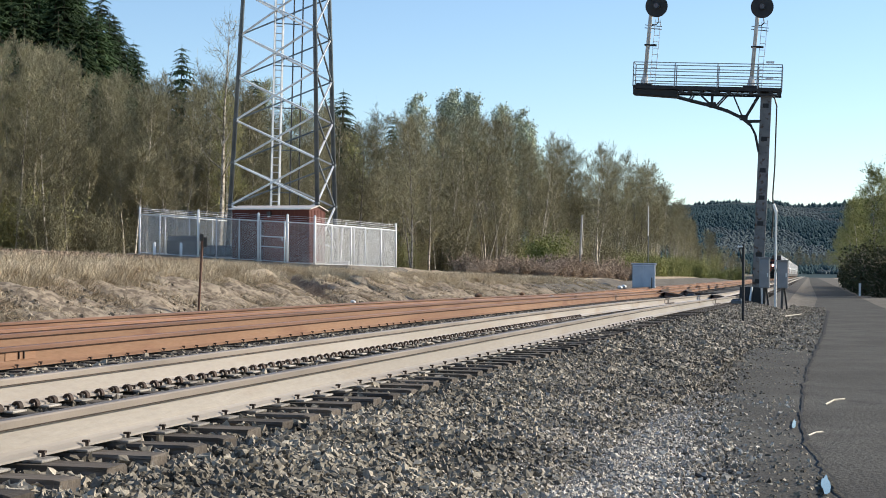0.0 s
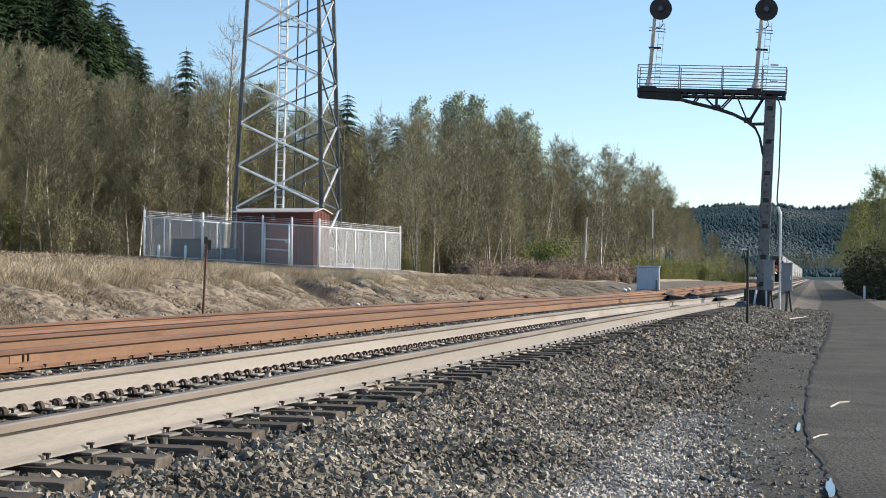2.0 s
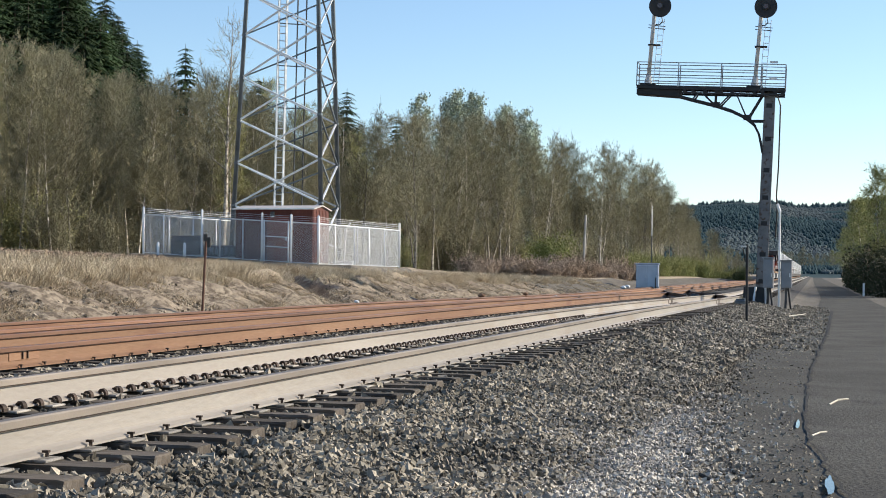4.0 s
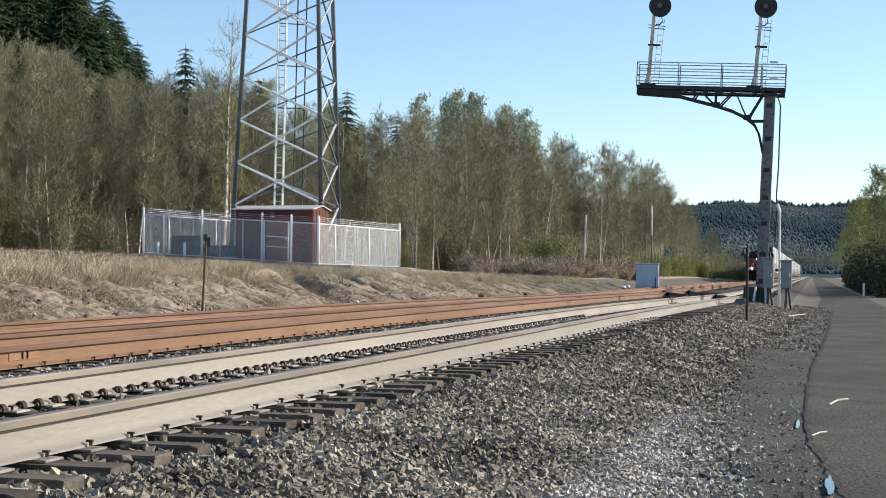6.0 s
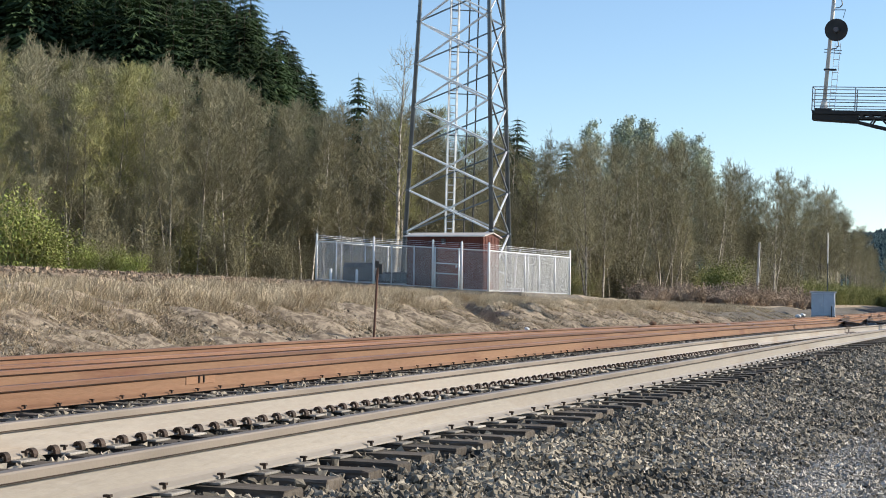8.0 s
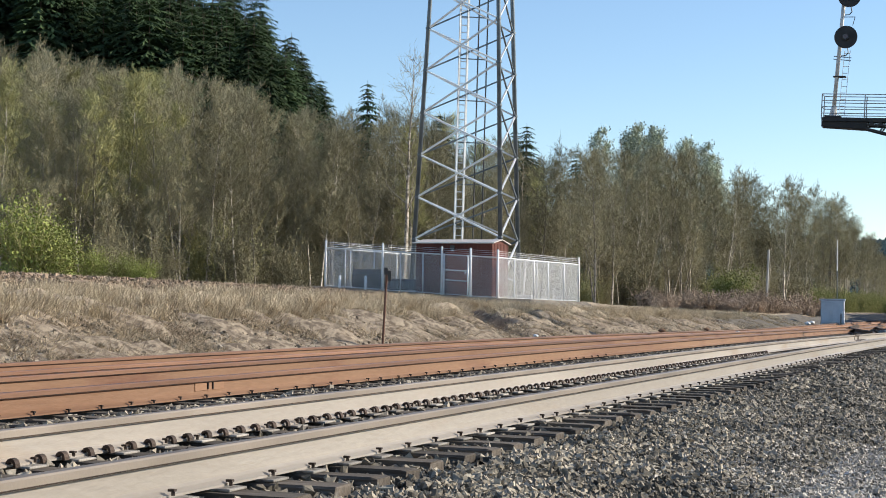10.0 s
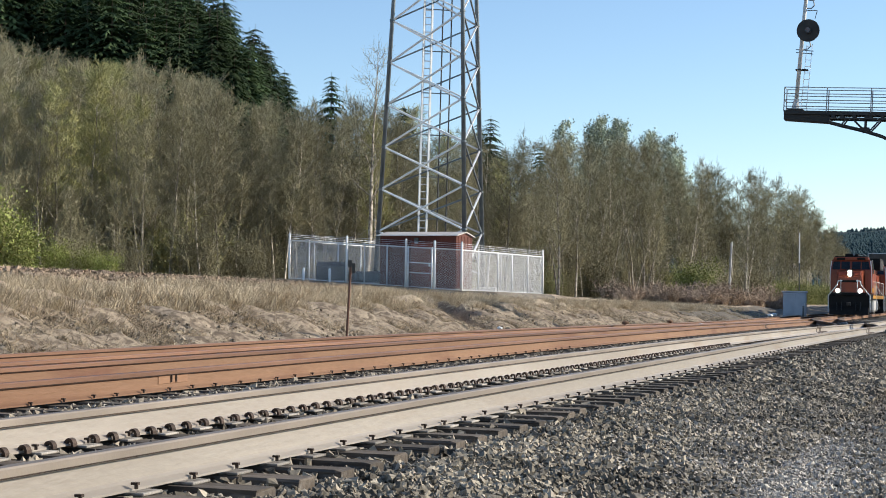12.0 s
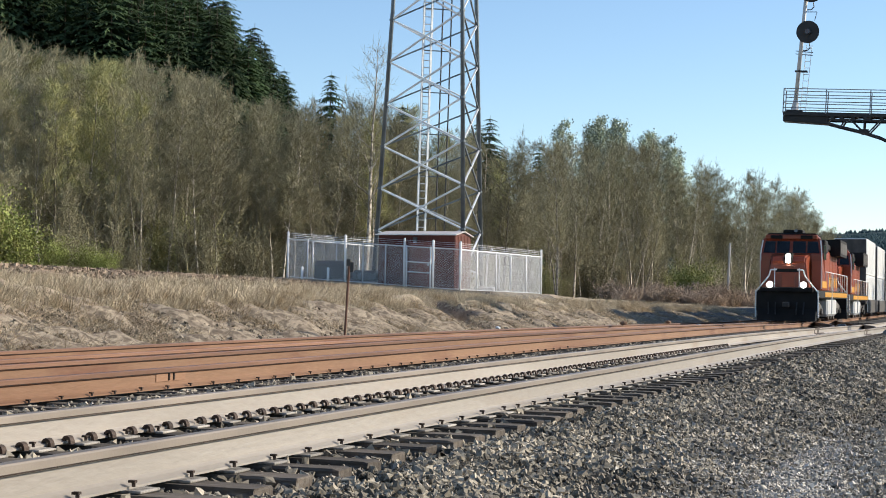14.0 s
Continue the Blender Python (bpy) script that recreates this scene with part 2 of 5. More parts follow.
def rail(parent, track, off, side, top, label):
    ys = np.concatenate([np.arange(3, 130, 1.5), np.arange(130, 1001, 15)])
    k = len(PROFILE)
    vs, fs, mi = [], [], []
    for i, y in enumerate(ys):
        x, z = float(line_x(y, off, track)), float(level(y)) - DROP[track]
        vs += [(x + px, y, z + pz) for px, pz in PROFILE]
        if i:
            for j in range(k):
                a, b = (i - 1) * k + j, (i - 1) * k + (j + 1) % k
                fs.append((a, a + k, b + k, b))
                # j 11: strip low on the head, painted dark for the underside's shadow
                mi.append(2 if j == 11 else 1 if 5 <= j <= 10 else 0)
    ob = mesh("rail", vs, fs, [side, top, IRON], parent)
    ob.data.polygons.foreach_set("material_index", np.array(mi, np.int32))
    return tagged(ob, label)


def tie_mesh(name, length, w, h, jitter):
    bm = B()
    box(bm, -length / 2, length / 2, -w / 2, w / 2, -h, 0, 0.012)
    r = random.Random(jitter)
    for v in bm.verts:
        v.co += Vector((r.uniform(-0.02, 0.02), r.uniform(-0.008, 0.008), r.uniform(-0.006, 0.004)))
    me = bpy.data.meshes.new(name)
    bm.to_mesh(me)
    bm.free()
    me.materials.append(TIE)
    return me


def small_mesh(name, bm, material):
    me = bpy.data.meshes.new(name)
    bm.to_mesh(me)
    bm.free()
    me.materials.append(material)
    return me


TIES = [tie_mesh("tie", 2.59, 0.23, 0.18, i) for i in range(4)]
bm = B()  # rail anchor: a hooked clip over the rail foot
rings = []
for i in range(8):
    t = math.pi * (0.95 - 1.0 * i / 7)
    cyx, cz = math.cos(t), math.sin(t)
    rings.append([bm.verts.new((0.078 + (0.026 + o) * cyx, q, 0.006 + (0.036 + o) * cz)) for o, q in ((-0.009, -0.024), (0.009, -0.024), (0.009, 0.024), (-0.009, 0.024))])
for p, q in zip(rings[:-1], rings[1:]):
    for k in range(4):
        bm.faces.new((p[k], p[(k + 1) % 4], q[(k + 1) % 4], q[k]))
bm.faces.new(rings[0][::-1])
bm.faces.new(rings[-1])
bmesh.ops.recalc_face_normals(bm, faces=bm.faces)
ANCHOR = small_mesh("rail_anchor", bm, IRON)
bm = B()
box(bm, -0.17, 0.17, -0.095, 0.095, -0.001, 0.014, 0.004)
PLATE = small_mesh("tie_plate", bm, pbr("dusty_plate", (0.2, 0.185, 0.16), (0.34, 0.315, 0.28), 9, 0.85, bump=0.3, fine=60, vary=0.25, c3=(0.1, 0.08, 0.065), spots=(0.52, 0.66)))
bm = B()
beam(bm, (0, 0, 0), (0, 0, 0.026), 0.01, seg=5)
box(bm, -0.024, 0.012, -0.013, 0.013, 0.02, 0.032)
SPIKE = small_mesh("spike", bm, IRON)


def put(me, parent, x, y, z, rz=0.0, name=None):
    ob = new(name or me.name, me)
    ob.parent = parent
    ob.matrix_basis = pose(x, y, z, 0, 0, rz)
    return ob


def track(n, side, top, label, first, phase, last, hardware):
    t = thing("railway_track", pose(0, 0, 0), label, "railway track", "parallel tracks")
    for s in (-0.7525, 0.7525):
        rail(t, n, s, side, top, "")
    y, far_v, far_f, k = phase, [], [], 0
    while y < 330:
        x, z = float(line_x(y, 0, n)), float(level(y)) - DROP[n]
        slope = math.degrees(math.atan2(float(line_x(y + 1, 0, n)) - x, 1))
        if first <= y < last:
            put(TIES[k % 4], t, x + rng.uniform(-0.03, 0.03), y, z - 0.016, -slope + rng.uniform(-1.2, 1.2), "tie")
            for s in (-1, 1):
                rx = x + s * 0.7525
                if y < hardware and (n == 1 or s > 0):
                    if n == 1:
                        put(PLATE, t, rx, y, z - 0.014, -slope, "tie_plate")
                    for q in (-1, 1):
                        put(SPIKE, t, rx + q * 0.098, y + rng.uniform(0.03, 0.06) * rng.choice((-1, 1)), z - 0.002 + rng.uniform(0, 0.015), 0 if q > 0 else 180, "spike")
                        if s < 0:
                            put(ANCHOR, t, rx, y + q * 0.14, z, -slope + rng.uniform(-4, 4), "rail_anchor")
        elif y >= last:
            b = len(far_v)
            far_v += [(x + sx * 1.295, y + sy * 0.115, z - 0.016 + sz) for sz in (-0.1, 0) for sx, sy in ((-1, -1), (1, -1), (1, 1), (-1, 1))]
            far_f += [(b + 4, b + 5, b + 6, b + 7), (b, b + 1, b + 5, b + 4), (b + 1, b + 2, b + 6, b + 5), (b + 3, b, b + 4, b + 7)]
        y += 0.495
        k += 1
    tagged(mesh("far_ties", far_v, far_f, TIE, t), kind="stuff")
    return t


track(1, RAILSIDE, RAILTOP, "main railway track with pale dusty rails on dark wooden ties", 5.0, 5.62, 42, 34)
track_2 = track(2, RUST, RUSTTOP, "parallel railway track with orange rusted rails", 6.0, 6.1, 44, 30)
track(3, RUST, RUSTTOP, "far siding track with orange rusted rails", 8.0, 8.2, 30, 0)


bm = B()
box(bm, 0.008, 0.016, -0.3, 0.3, 0.05, 0.135, 0.002)
joint = part("joint_bar", bm, RUST, track_2, "bolted joint bar")
joint.matrix_basis = pose(float(line_x(14.7, -0.7525, 2)), 14.7, 0, 0, 0, -1.4)
for k in (-0.05, 0.05):
    part("bolt", box(B(), 0.014, 0.03, k - 0.008, k + 0.008, 0.06, 0.13), IRON, joint)


def stones(name, n, xr, yr, size, keep, material, label, sink=0.3, power=1.0):
    """Loose crushed stones, each a jittered block, in one mesh."""
    y = yr[0] + (yr[1] - yr[0]) * rng.random(n) ** power
    u = xr[0] + (xr[1] - xr[0]) * rng.random(n)
    x = line_x(y) + u
    ok = keep(x, y, u)
    x, y = x[ok], y[ok]
    n = len(x)
    z = ground_z(x, y)
    cube = np.array([(-1, -1, -1), (1, -1, -1), (1, 1, -1), (-1, 1, -1), (-1, -1, 1), (1, -1, 1), (1, 1, 1), (-1, 1, 1)], float) * 0.5
    s = rng.uniform(size[0], size[1], (n, 1, 1)) * rng.uniform(0.4, 1.45, (n, 1, 3))
    v = cube[None] * s * (1 + rng.uniform(-0.75, 0.4, (n, 8, 3)))
    q = rng.normal(size=(n, 4))
    q /= np.linalg.norm(q, axis=1, keepdims=True)
    w, a, b, c = q.T
    R = np.stack([1 - 2 * (b * b + c * c), 2 * (a * b - c * w), 2 * (a * c + b * w), 2 * (a * b + c * w), 1 - 2 * (a * a + c * c), 2 * (b * c - a * w), 2 * (a * c - b * w), 2 * (b * c + a * w), 1 - 2 * (a * a + b * b)], -1).reshape(n, 3, 3)
    v = np.einsum("nij,nkj->nki", R, v)
    v += np.stack([x, y, z + size[1] * (0.5 - sink) + rng.uniform(-0.4, 0.55, n) * size[1]], -1)[:, None]
    f = np.array([(0, 3, 2, 1), (4, 5, 6, 7), (0, 1, 5, 4), (1, 2, 6, 5), (2, 3, 7, 6), (3, 0, 4, 7)])
    faces = (f[None] + 8 * np.arange(n)[:, None, None]).reshape(-1, 4)
    me = bpy.data.meshes.new(name)
    me.vertices.add(8 * n)
    me.vertices.foreach_set("co", v.ravel())
    me.loops.add(24 * n)
    me.loops.foreach_set("vertex_index", faces.ravel().astype(np.int32))
    me.polygons.add(6 * n)
    me.polygons.foreach_set("loop_start", np.arange(0, 24 * n, 4, dtype=np.int32))
    me.update(calc_edges=True)
    me.shade_flat()
    me.materials.append(material)
    return tagged(new(name, me), label, "gravel", kind="stuff")


def off_ties(x, y, u):
    """Keeps stones off the ties of the main track."""
    d = np.abs((y - 5.62 + 0.2475) % 0.495 - 0.2475)
    return (u > 1.43 + 0.1 * np.sin(y * 9) + 0.1 * np.sin(y * 2.3)) | (d > 0.135)


stones("ballast_stones", 82000, (1.0, 3.0), (6.5, 24), (0.02, 0.046), off_ties, STONE, "crushed grey ballast stones on the shoulder", 0.2, power=1.3)
stones("ballast_stones", 36000, (1.0, 3.0), (21, 66), (0.03, 0.062), off_ties, STONE, "crushed grey ballast stones on the shoulder", 0.25, power=1.2)
stones("ballast_stones", 17000, (-1.3, 1.2), (6.5, 36), (0.03, 0.062), lambda x, y, u: (np.abs((y - 5.62 + 0.2475) % 0.495 - 0.2475) > 0.13) & (np.abs(np.abs(u) - 0.7525) > 0.1), STONE, "ballast stones between the ties", 0.0, power=1.3)
stones("ballast_stones", 26000, (-2.95, -1.2), (8, 48), (0.03, 0.06), lambda x, y, u: u < 0, STONE, "ballast stones between the tracks", 0.05, power=1.2)


def beside_road(x, y, u):
    edge = np.interp(y, [8, 10.8, 15, 20, 25, 40, 73], [0.25, 0.15, -0.13, -0.16, -0.1, 0.25, 0.7])
    worn = edge - np.interp(y, [8, 12, 20, 30, 60], [0.6, 0.66, 0.82, 1.15, 0.7])
    keep = 1 - 0.5 * smooth01((x - worn + 0.25) / 0.5)
    return (x < edge) & (rng.random(len(x)) < keep)


stones("gravel_stones", 28000, (2.7, 5.2), (7.5, 34), (0.01, 0.032), beside_road, STONE, "small loose gravel stones on the shoulder", 0.35, power=1.4)
stones("gravel_stones", 14000, (2.7, 5.4), (30, 85), (0.025, 0.06), beside_road, STONE, "small loose gravel stones on the shoulder", 0.4, power=1.3)

PALESTONE = pbr("pale_gravel", (0.34, 0.31, 0.265), (0.47, 0.43, 0.37), 1.2, 0.9, bump=0.3, vary=0.35, island=True, spec=0.2)


def pale_patch(x, y, u):
    d = ((x + 1.48 + (y - 12) * 0.03) / 0.5) ** 2 + ((y - 12.4) / 2.6) ** 2
    return (rng.random(len(x)) < np.exp(-d) + 0.03) & beside_road(x, y, u)


stones("pale_gravel", 110000, (1.8, 4.2), (8.5, 19), (0.01, 0.032), pale_patch, PALESTONE, "patch of pale crushed gravel on the shoulder", -0.2)

# ---- wear and litter by the road ----
CRACK = pbr("crack_dirt", (0.018, 0.017, 0.016), (0.035, 0.032, 0.03), 4, 0.95, bump=0.5, vary=0.2)
WATER = pbr("puddle_water", (0.02, 0.022, 0.024), (0.025, 0.028, 0.03), 1, 0.06, bump=0, vary=0, spec=0.9)
STICK = pbr("dark_stick", (0.03, 0.025, 0.02), (0.06, 0.05, 0.04), 6, 0.9, bump=0.3)
STRAW = pbr("bleached_twig", (0.5, 0.45, 0.36), (0.6, 0.55, 0.46), 6, 0.9, bump=0.2)
ribbon("road_crack", lambda y: road_edge(y) - 0.004 * y / 10 + 0.014, lambda y: road_edge(y) + 0.018 + 0.0011 * y + 0.026 * noise.noise((y * 2.6, 3, 0)), np.arange(5, 75, 0.12), 0.034, CRACK, "dark dirt-filled crack along the edge of the asphalt", "crack")


def puddle(x, y, rx, ry):
    bm = B()
    ring = []
    for i in range(22):
        t = 2 * math.pi * i / 22
        k = 1 + 0.45 * noise.noise((math.cos(t) * 1.5 + x, math.sin(t) * 1.5 + y, 0))
        ring.append(bm.verts.new((rx * k * math.cos(t), ry * k * math.sin(t), 0)))
    bm.faces.new(ring)
    ob = part("puddle", bm, WATER)
    ob.matrix_basis = pose(x, y, gz0(x, y) + 0.036, 0, 0, 0)
    tagged(ob, "shallow puddle of still water by the crack", "puddle", "puddles")


def gz0(x, y):
    return float(ground_z(x, y))


def stick(pts, r, mat, label):
    t = thing("stick", pose(*pts[0]), label, "stick", "sticks on the ground")
    o = Vector(pts[0])
    for a, b in zip(pts[:-1], pts[1:]):
        part("segment", beam(B(), Vector(a) - o, Vector(b) - o, r, r * 0.8, 5), mat, t)



# ---- compound: shed, tower, fence ----
BRICKRED = pbr("red_brown_siding", (0.0951, 0.0236, 0.0144), (0.125, 0.0328, 0.0197), 1.5, 0.7, bump=0.25, fine=30, vary=0.1)
ROOFEDGE = pbr("pale_metal_roof", (0.42, 0.39, 0.36), (0.52, 0.48, 0.45), 2, 0.5, bump=0.1, vary=0.08)
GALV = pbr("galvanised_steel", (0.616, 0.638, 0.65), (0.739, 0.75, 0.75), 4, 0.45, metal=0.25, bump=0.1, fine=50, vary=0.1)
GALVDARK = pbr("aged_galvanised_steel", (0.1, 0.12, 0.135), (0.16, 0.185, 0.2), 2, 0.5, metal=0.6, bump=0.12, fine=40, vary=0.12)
WIRE = pbr("chain_link_wire", (0.483, 0.494, 0.506), (0.598, 0.609, 0.621), 3, 0.5, metal=0.3, bump=0, vary=0.05)
DARKSTEEL = pbr("dark_equipment", (0.055, 0.052, 0.048), (0.095, 0.09, 0.084), 3, 0.6, metal=0.2, bump=0.15, vary=0.15)
CONCRETE = pbr("concrete", (0.42, 0.41, 0.38), (0.52, 0.5, 0.47), 3, 0.9, bump=0.4, vary=0.12)
WHITEPAINT = pbr("white_paint", (0.72, 0.72, 0.7), (0.8, 0.8, 0.78), 2, 0.5, bump=0.08, vary=0.06, c3=(0.55, 0.53, 0.48), spots=(0.62, 0.8))


def gz(x, y):
    return float(ground_z(x, y))


def shed():
    z0 = 1.12
    s = thing("equipment_shed", pose(-23.6, 71.15, z0, 0, 0, -1.5), "red-brown metal equipment shed with a low gable roof beside the tower", "shed")
    w, d, h = 1.83, 1.15, 2.45
    body = part("wall", box(B(), -w, w, -d, d, 0.08, h, 0.01), BRICKRED, s)
    part("base", box(B(), -w - 0.05, w + 0.05, -d - 0.05, d + 0.05, -0.45, 0.08, 0.01), CONCRETE, s, "grey concrete base")
    for i in range(18):
        x = -w + 0.1 + i * (2 * w - 0.2) / 17
        part("siding_rib", box(B(), x - 0.02, x + 0.02, -d - 0.015, -d + 0.01, 0.1, h), BRICKRED, body)
    for i in range(11):
        y = -d + 0.1 + i * (2 * d - 0.2) / 10
        part("siding_rib", box(B(), w - 0.01, w + 0.015, y - 0.02, y + 0.02, 0.1, h), BRICKRED, body)
    part("gable", prism(B(), [(-d, h), (d, h), (0, h + 0.17)], -w, w), BRICKRED, s)
    bm = prism(B(), [(-d - 0.14, h - 0.01), (-d - 0.14, h + 0.035), (0, h + 0.225), (d + 0.14, h + 0.035), (d + 0.14, h - 0.01), (0, h + 0.18)], -w - 0.1, w + 0.1)
    roof = part("roof", bm, ROOFEDGE, s, "pale weathered metal roof")
    part("eave_trim", box(B(), -w - 0.13, w + 0.13, -d - 0.17, -d - 0.143, h + 0.0, h + 0.045), GALV, roof, "pale metal eave trim")
    door = part("door", box(B(), -0.3, 0.7, -d - 0.05, -d - 0.016, 0.12, 2.15, 0.01), pbr("door_paint", (0.22, 0.065, 0.04), (0.27, 0.08, 0.05), 1, 0.5), s)
    part("door_handle", box(B(), 0.55, 0.63, -d - 0.09, -d - 0.05, 1.05, 1.18), GALV, door, "steel handle")
    lamp = part("wall_lamp", box(B(), -0.12, 0.06, -d - 0.18, -d - 0.012, 2.15, 2.35, 0.02), DARKSTEEL, s)
    part("lens", box(B(), -0.1, 0.04, -d - 0.16, -d - 0.02, 2.1, 2.149), GALV, lamp)


def tower():
    L, Fv, Rv = Vector((-27.65, 75.77)), Vector((-22.5, 73.45)), Vector((-23.2, 78.75))
    mid = (L + Fv + Rv) / 3
    t = thing("lattice_tower", pose(mid.x, mid.y, 0), "tall three-legged galvanised steel lattice radio tower with a ladder", "tower")

    def at(k, z):
        f = 1 - (z - 3.8) * 0.0172
        v = ((L, Fv, Rv)[k] - mid) * f
        return Vector((v.x, v.y, z))

    levels = [1.92 + 2.08 * i for i in range(15)]
    for k in range(3):
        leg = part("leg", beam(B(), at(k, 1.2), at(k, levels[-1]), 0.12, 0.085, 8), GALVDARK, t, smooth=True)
        for z in levels[:9]:
            part("gusset", beam(B(), at(k, z - 0.05), at(k, z + 0.05), 0.135, seg=10), GALVDARK, leg)
        f = at(k, 1.2)
        part("footing", beam(B(), f - Vector((0, 0, 0.9)), f + Vector((0, 0, 0.15)), 0.35, seg=12), CONCRETE, t, "round concrete footing")
    for a, b in ((0, 1), (1, 2), (2, 0)):
        for z0, z1 in zip(levels[:-1], levels[1:]):
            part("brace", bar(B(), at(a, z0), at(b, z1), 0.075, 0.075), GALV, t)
            # this slant is darker on the other two faces, shade put into the steel
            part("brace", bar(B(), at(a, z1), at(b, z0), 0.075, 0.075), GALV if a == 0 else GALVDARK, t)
    # ladder and feed line up the back face
    def on(z, s):
        p = at(0, z).lerp(at(2, z), 0.42)
        d = (at(2, z) - at(0, z)).normalized()
        return p + d * s + Vector((0, 0, 0))
    ladder = None
    for s in (-0.2, 0.2):
        ob = part("ladder_rail", bar(B(), on(1.4, s), on(30.5, s), 0.1, 0.07), GALV, t)
        ladder = ladder or ob
    for i in range(70):
        z = 1.7 + 0.36 * i
        part("rung", beam(B(), on(z, -0.2), on(z, 0.2), 0.025, seg=5), GALV, ladder)
    for s in (0.75, 1.2):
        part("feed_line", beam(B(), on(1.4, s), on(30.5, s), 0.035, seg=6), DARKSTEEL, t)
    for i in range(12):
        z = 2.6 + 2.08 * i
        part("line_bracket", bar(B(), on(z, -0.25), on(z, 1.25), 0.05, 0.05), GALVDARK, t)


def fence():
    c = [Vector((-30.14, 70.59)), Vector((-21.24, 69.01)), Vector((-19.72, 77.46)), Vector((-28.6, 79.05))]
    f = thing("chain_link_fence", pose(-25, 74, 0), "galvanised chain-link fence with white posts and barbed wire", "fence")
    o = Vector((-25, 74, 0))
    H = 1.83

    def p(v, z):
        zg = 1.55 + (v.x + 30.14) * -0.0534 if v.x < -21.24 else 1.08 - 0.0115 * (v.y - 69.0)
        return Vector((v.x, v.y, zg + z)) - o
    sides = [(0, 1, [0, 0.12, 0.345, 0.45, 0.58, 0.688, 0.7, 0.835, 0.85, 1.0]), (1, 2, [0.19, 0.42, 0.6, 0.8, 1.0]), (2, 3, [0.25, 0.5, 0.75, 1.0]), (3, 0, [0.25, 0.5, 0.75])]
    tall = {(0, 0), (0, 0.345), (0, 0.688), (0, 0.85), (0, 1.0), (1, 1.0)}
    for a, b, posts in sides:
        A, Bv = c[a], c[b]
        for s in posts:
            v = A.lerp(Bv, s)
            big = (a, s) in tall
            post = part("post", beam(B(), p(v, -0.4), p(v, 2.15 if big else 1.85), 0.055 if big else 0.035, seg=8), WHITEPAINT if big else GALV, f, smooth=True)
            part("post_cap", beam(B(), p(v, 2.15 if big else 1.85), p(v, 2.2 if big else 1.89), 0.06 if big else 0.04, 0.02, 8), GALV, post)
        gate = (0.7, 0.835) if a == 0 else None
        part("top_rail", beam(B(), p(A, H), p(Bv, H), 0.03, seg=6), GALV, f)
        part("bottom_rail", beam(B(), p(A, 0.06), p(Bv, 0.06), 0.02, seg=5), GALV, f)
        if gate:
            for z in (0.5, 0.95):
                part("gate_rail", beam(B(), p(A.lerp(Bv, 0.7), z + 0.2), p(A.lerp(Bv, 0.835), z + 0.2), 0.028, seg=6), GALV, f)
        for z in (1.93, 2.02, 2.1):
            part("barbed_wire", beam(B(), p(A, z), p(Bv, z), 0.008, seg=3), WIRE, f)
        # the woven wire: two families of slanting wires
        length = (Bv - A).length
        vs, fs = [], []
        # right side's wire is thicker: its sunlit brightness is put into the shape
        step, q = 0.075, 0.005 if a == 0 else 0.007 if a == 1 else 0.0045
        run = H - 0.06
        for fam in (1, -1):
            x = -run
            while x < length + run:
                t0, t1 = x, x + fam * run
                lo, hi = min(t0, t1), max(t0, t1)
                if hi > 0 and lo < length:
                    za, zb = 0.06, H
                    ta, tb = t0, t1
                    for _ in (0,):
                        ka = max(0.0, min(1.0, ((0 if fam > 0 else length) - t0) / (t1 - t0))) if (t0 < 0 if fam > 0 else t0 > length) else 0.0
                        kb = max(0.0, min(1.0, ((length if fam > 0 else 0) - t0) / (t1 - t0))) if (t1 > length if fam > 0 else t1 < 0) else 1.0
                        ta, tb = t0 + (t1 - t0) * ka, t0 + (t1 - t0) * kb
                        za, zb = 0.06 + run * ka, 0.06 + run * kb
                    if 0 <= ta <= length and 0 <= tb <= length:
                        P0, P1 = p(A.lerp(Bv, ta / length), za), p(A.lerp(Bv, tb / length), zb)
                        k = len(vs)
                        d = (Bv - A).normalized()
                        nrm = Vector((-d.y, d.x, 0)) * q
                        al = Vector((d.x, d.y, 0)) * q
                        for P in (P0, P1):
                            vs += [P - al, P + al, P + nrm * 1.2]
                        fs += [(k, k + 1, k + 4, k + 3), (k + 1, k + 2, k + 5, k + 4), (k + 2, k, k + 3, k + 5)]
                x += step
        mesh("chain_link", vs, fs, WIRE, f)


def pad():
    vs, fs = [], []
    g = 14
    for j in range(g + 1):
        for i in range(g + 1):
            x, y = -31 + 12.2 * i / g, 68.0 + 11.8 * j / g
            zf = 1.55 + (x + 30.14) * -0.0534 if x < -21.24 else 1.08 - 0.0115 * (y - 69.0)
            e = min(i, g - i, j, g - j)
            vs.append((x, y, zf + 0.02 + 0.03 * noise.noise((x, y, 0)) if e > 0 else zf - 0.5))
            if i < g and j < g:
                k = j * (g + 1) + i
                fs.append((k, k + 1, k + g + 2, k + g + 1))
    ob = mesh("pavement", vs, fs, GRAVEL)
    tagged(ob, "pale gravel pad inside the fenced compound", "gravel pad", kind="structure")


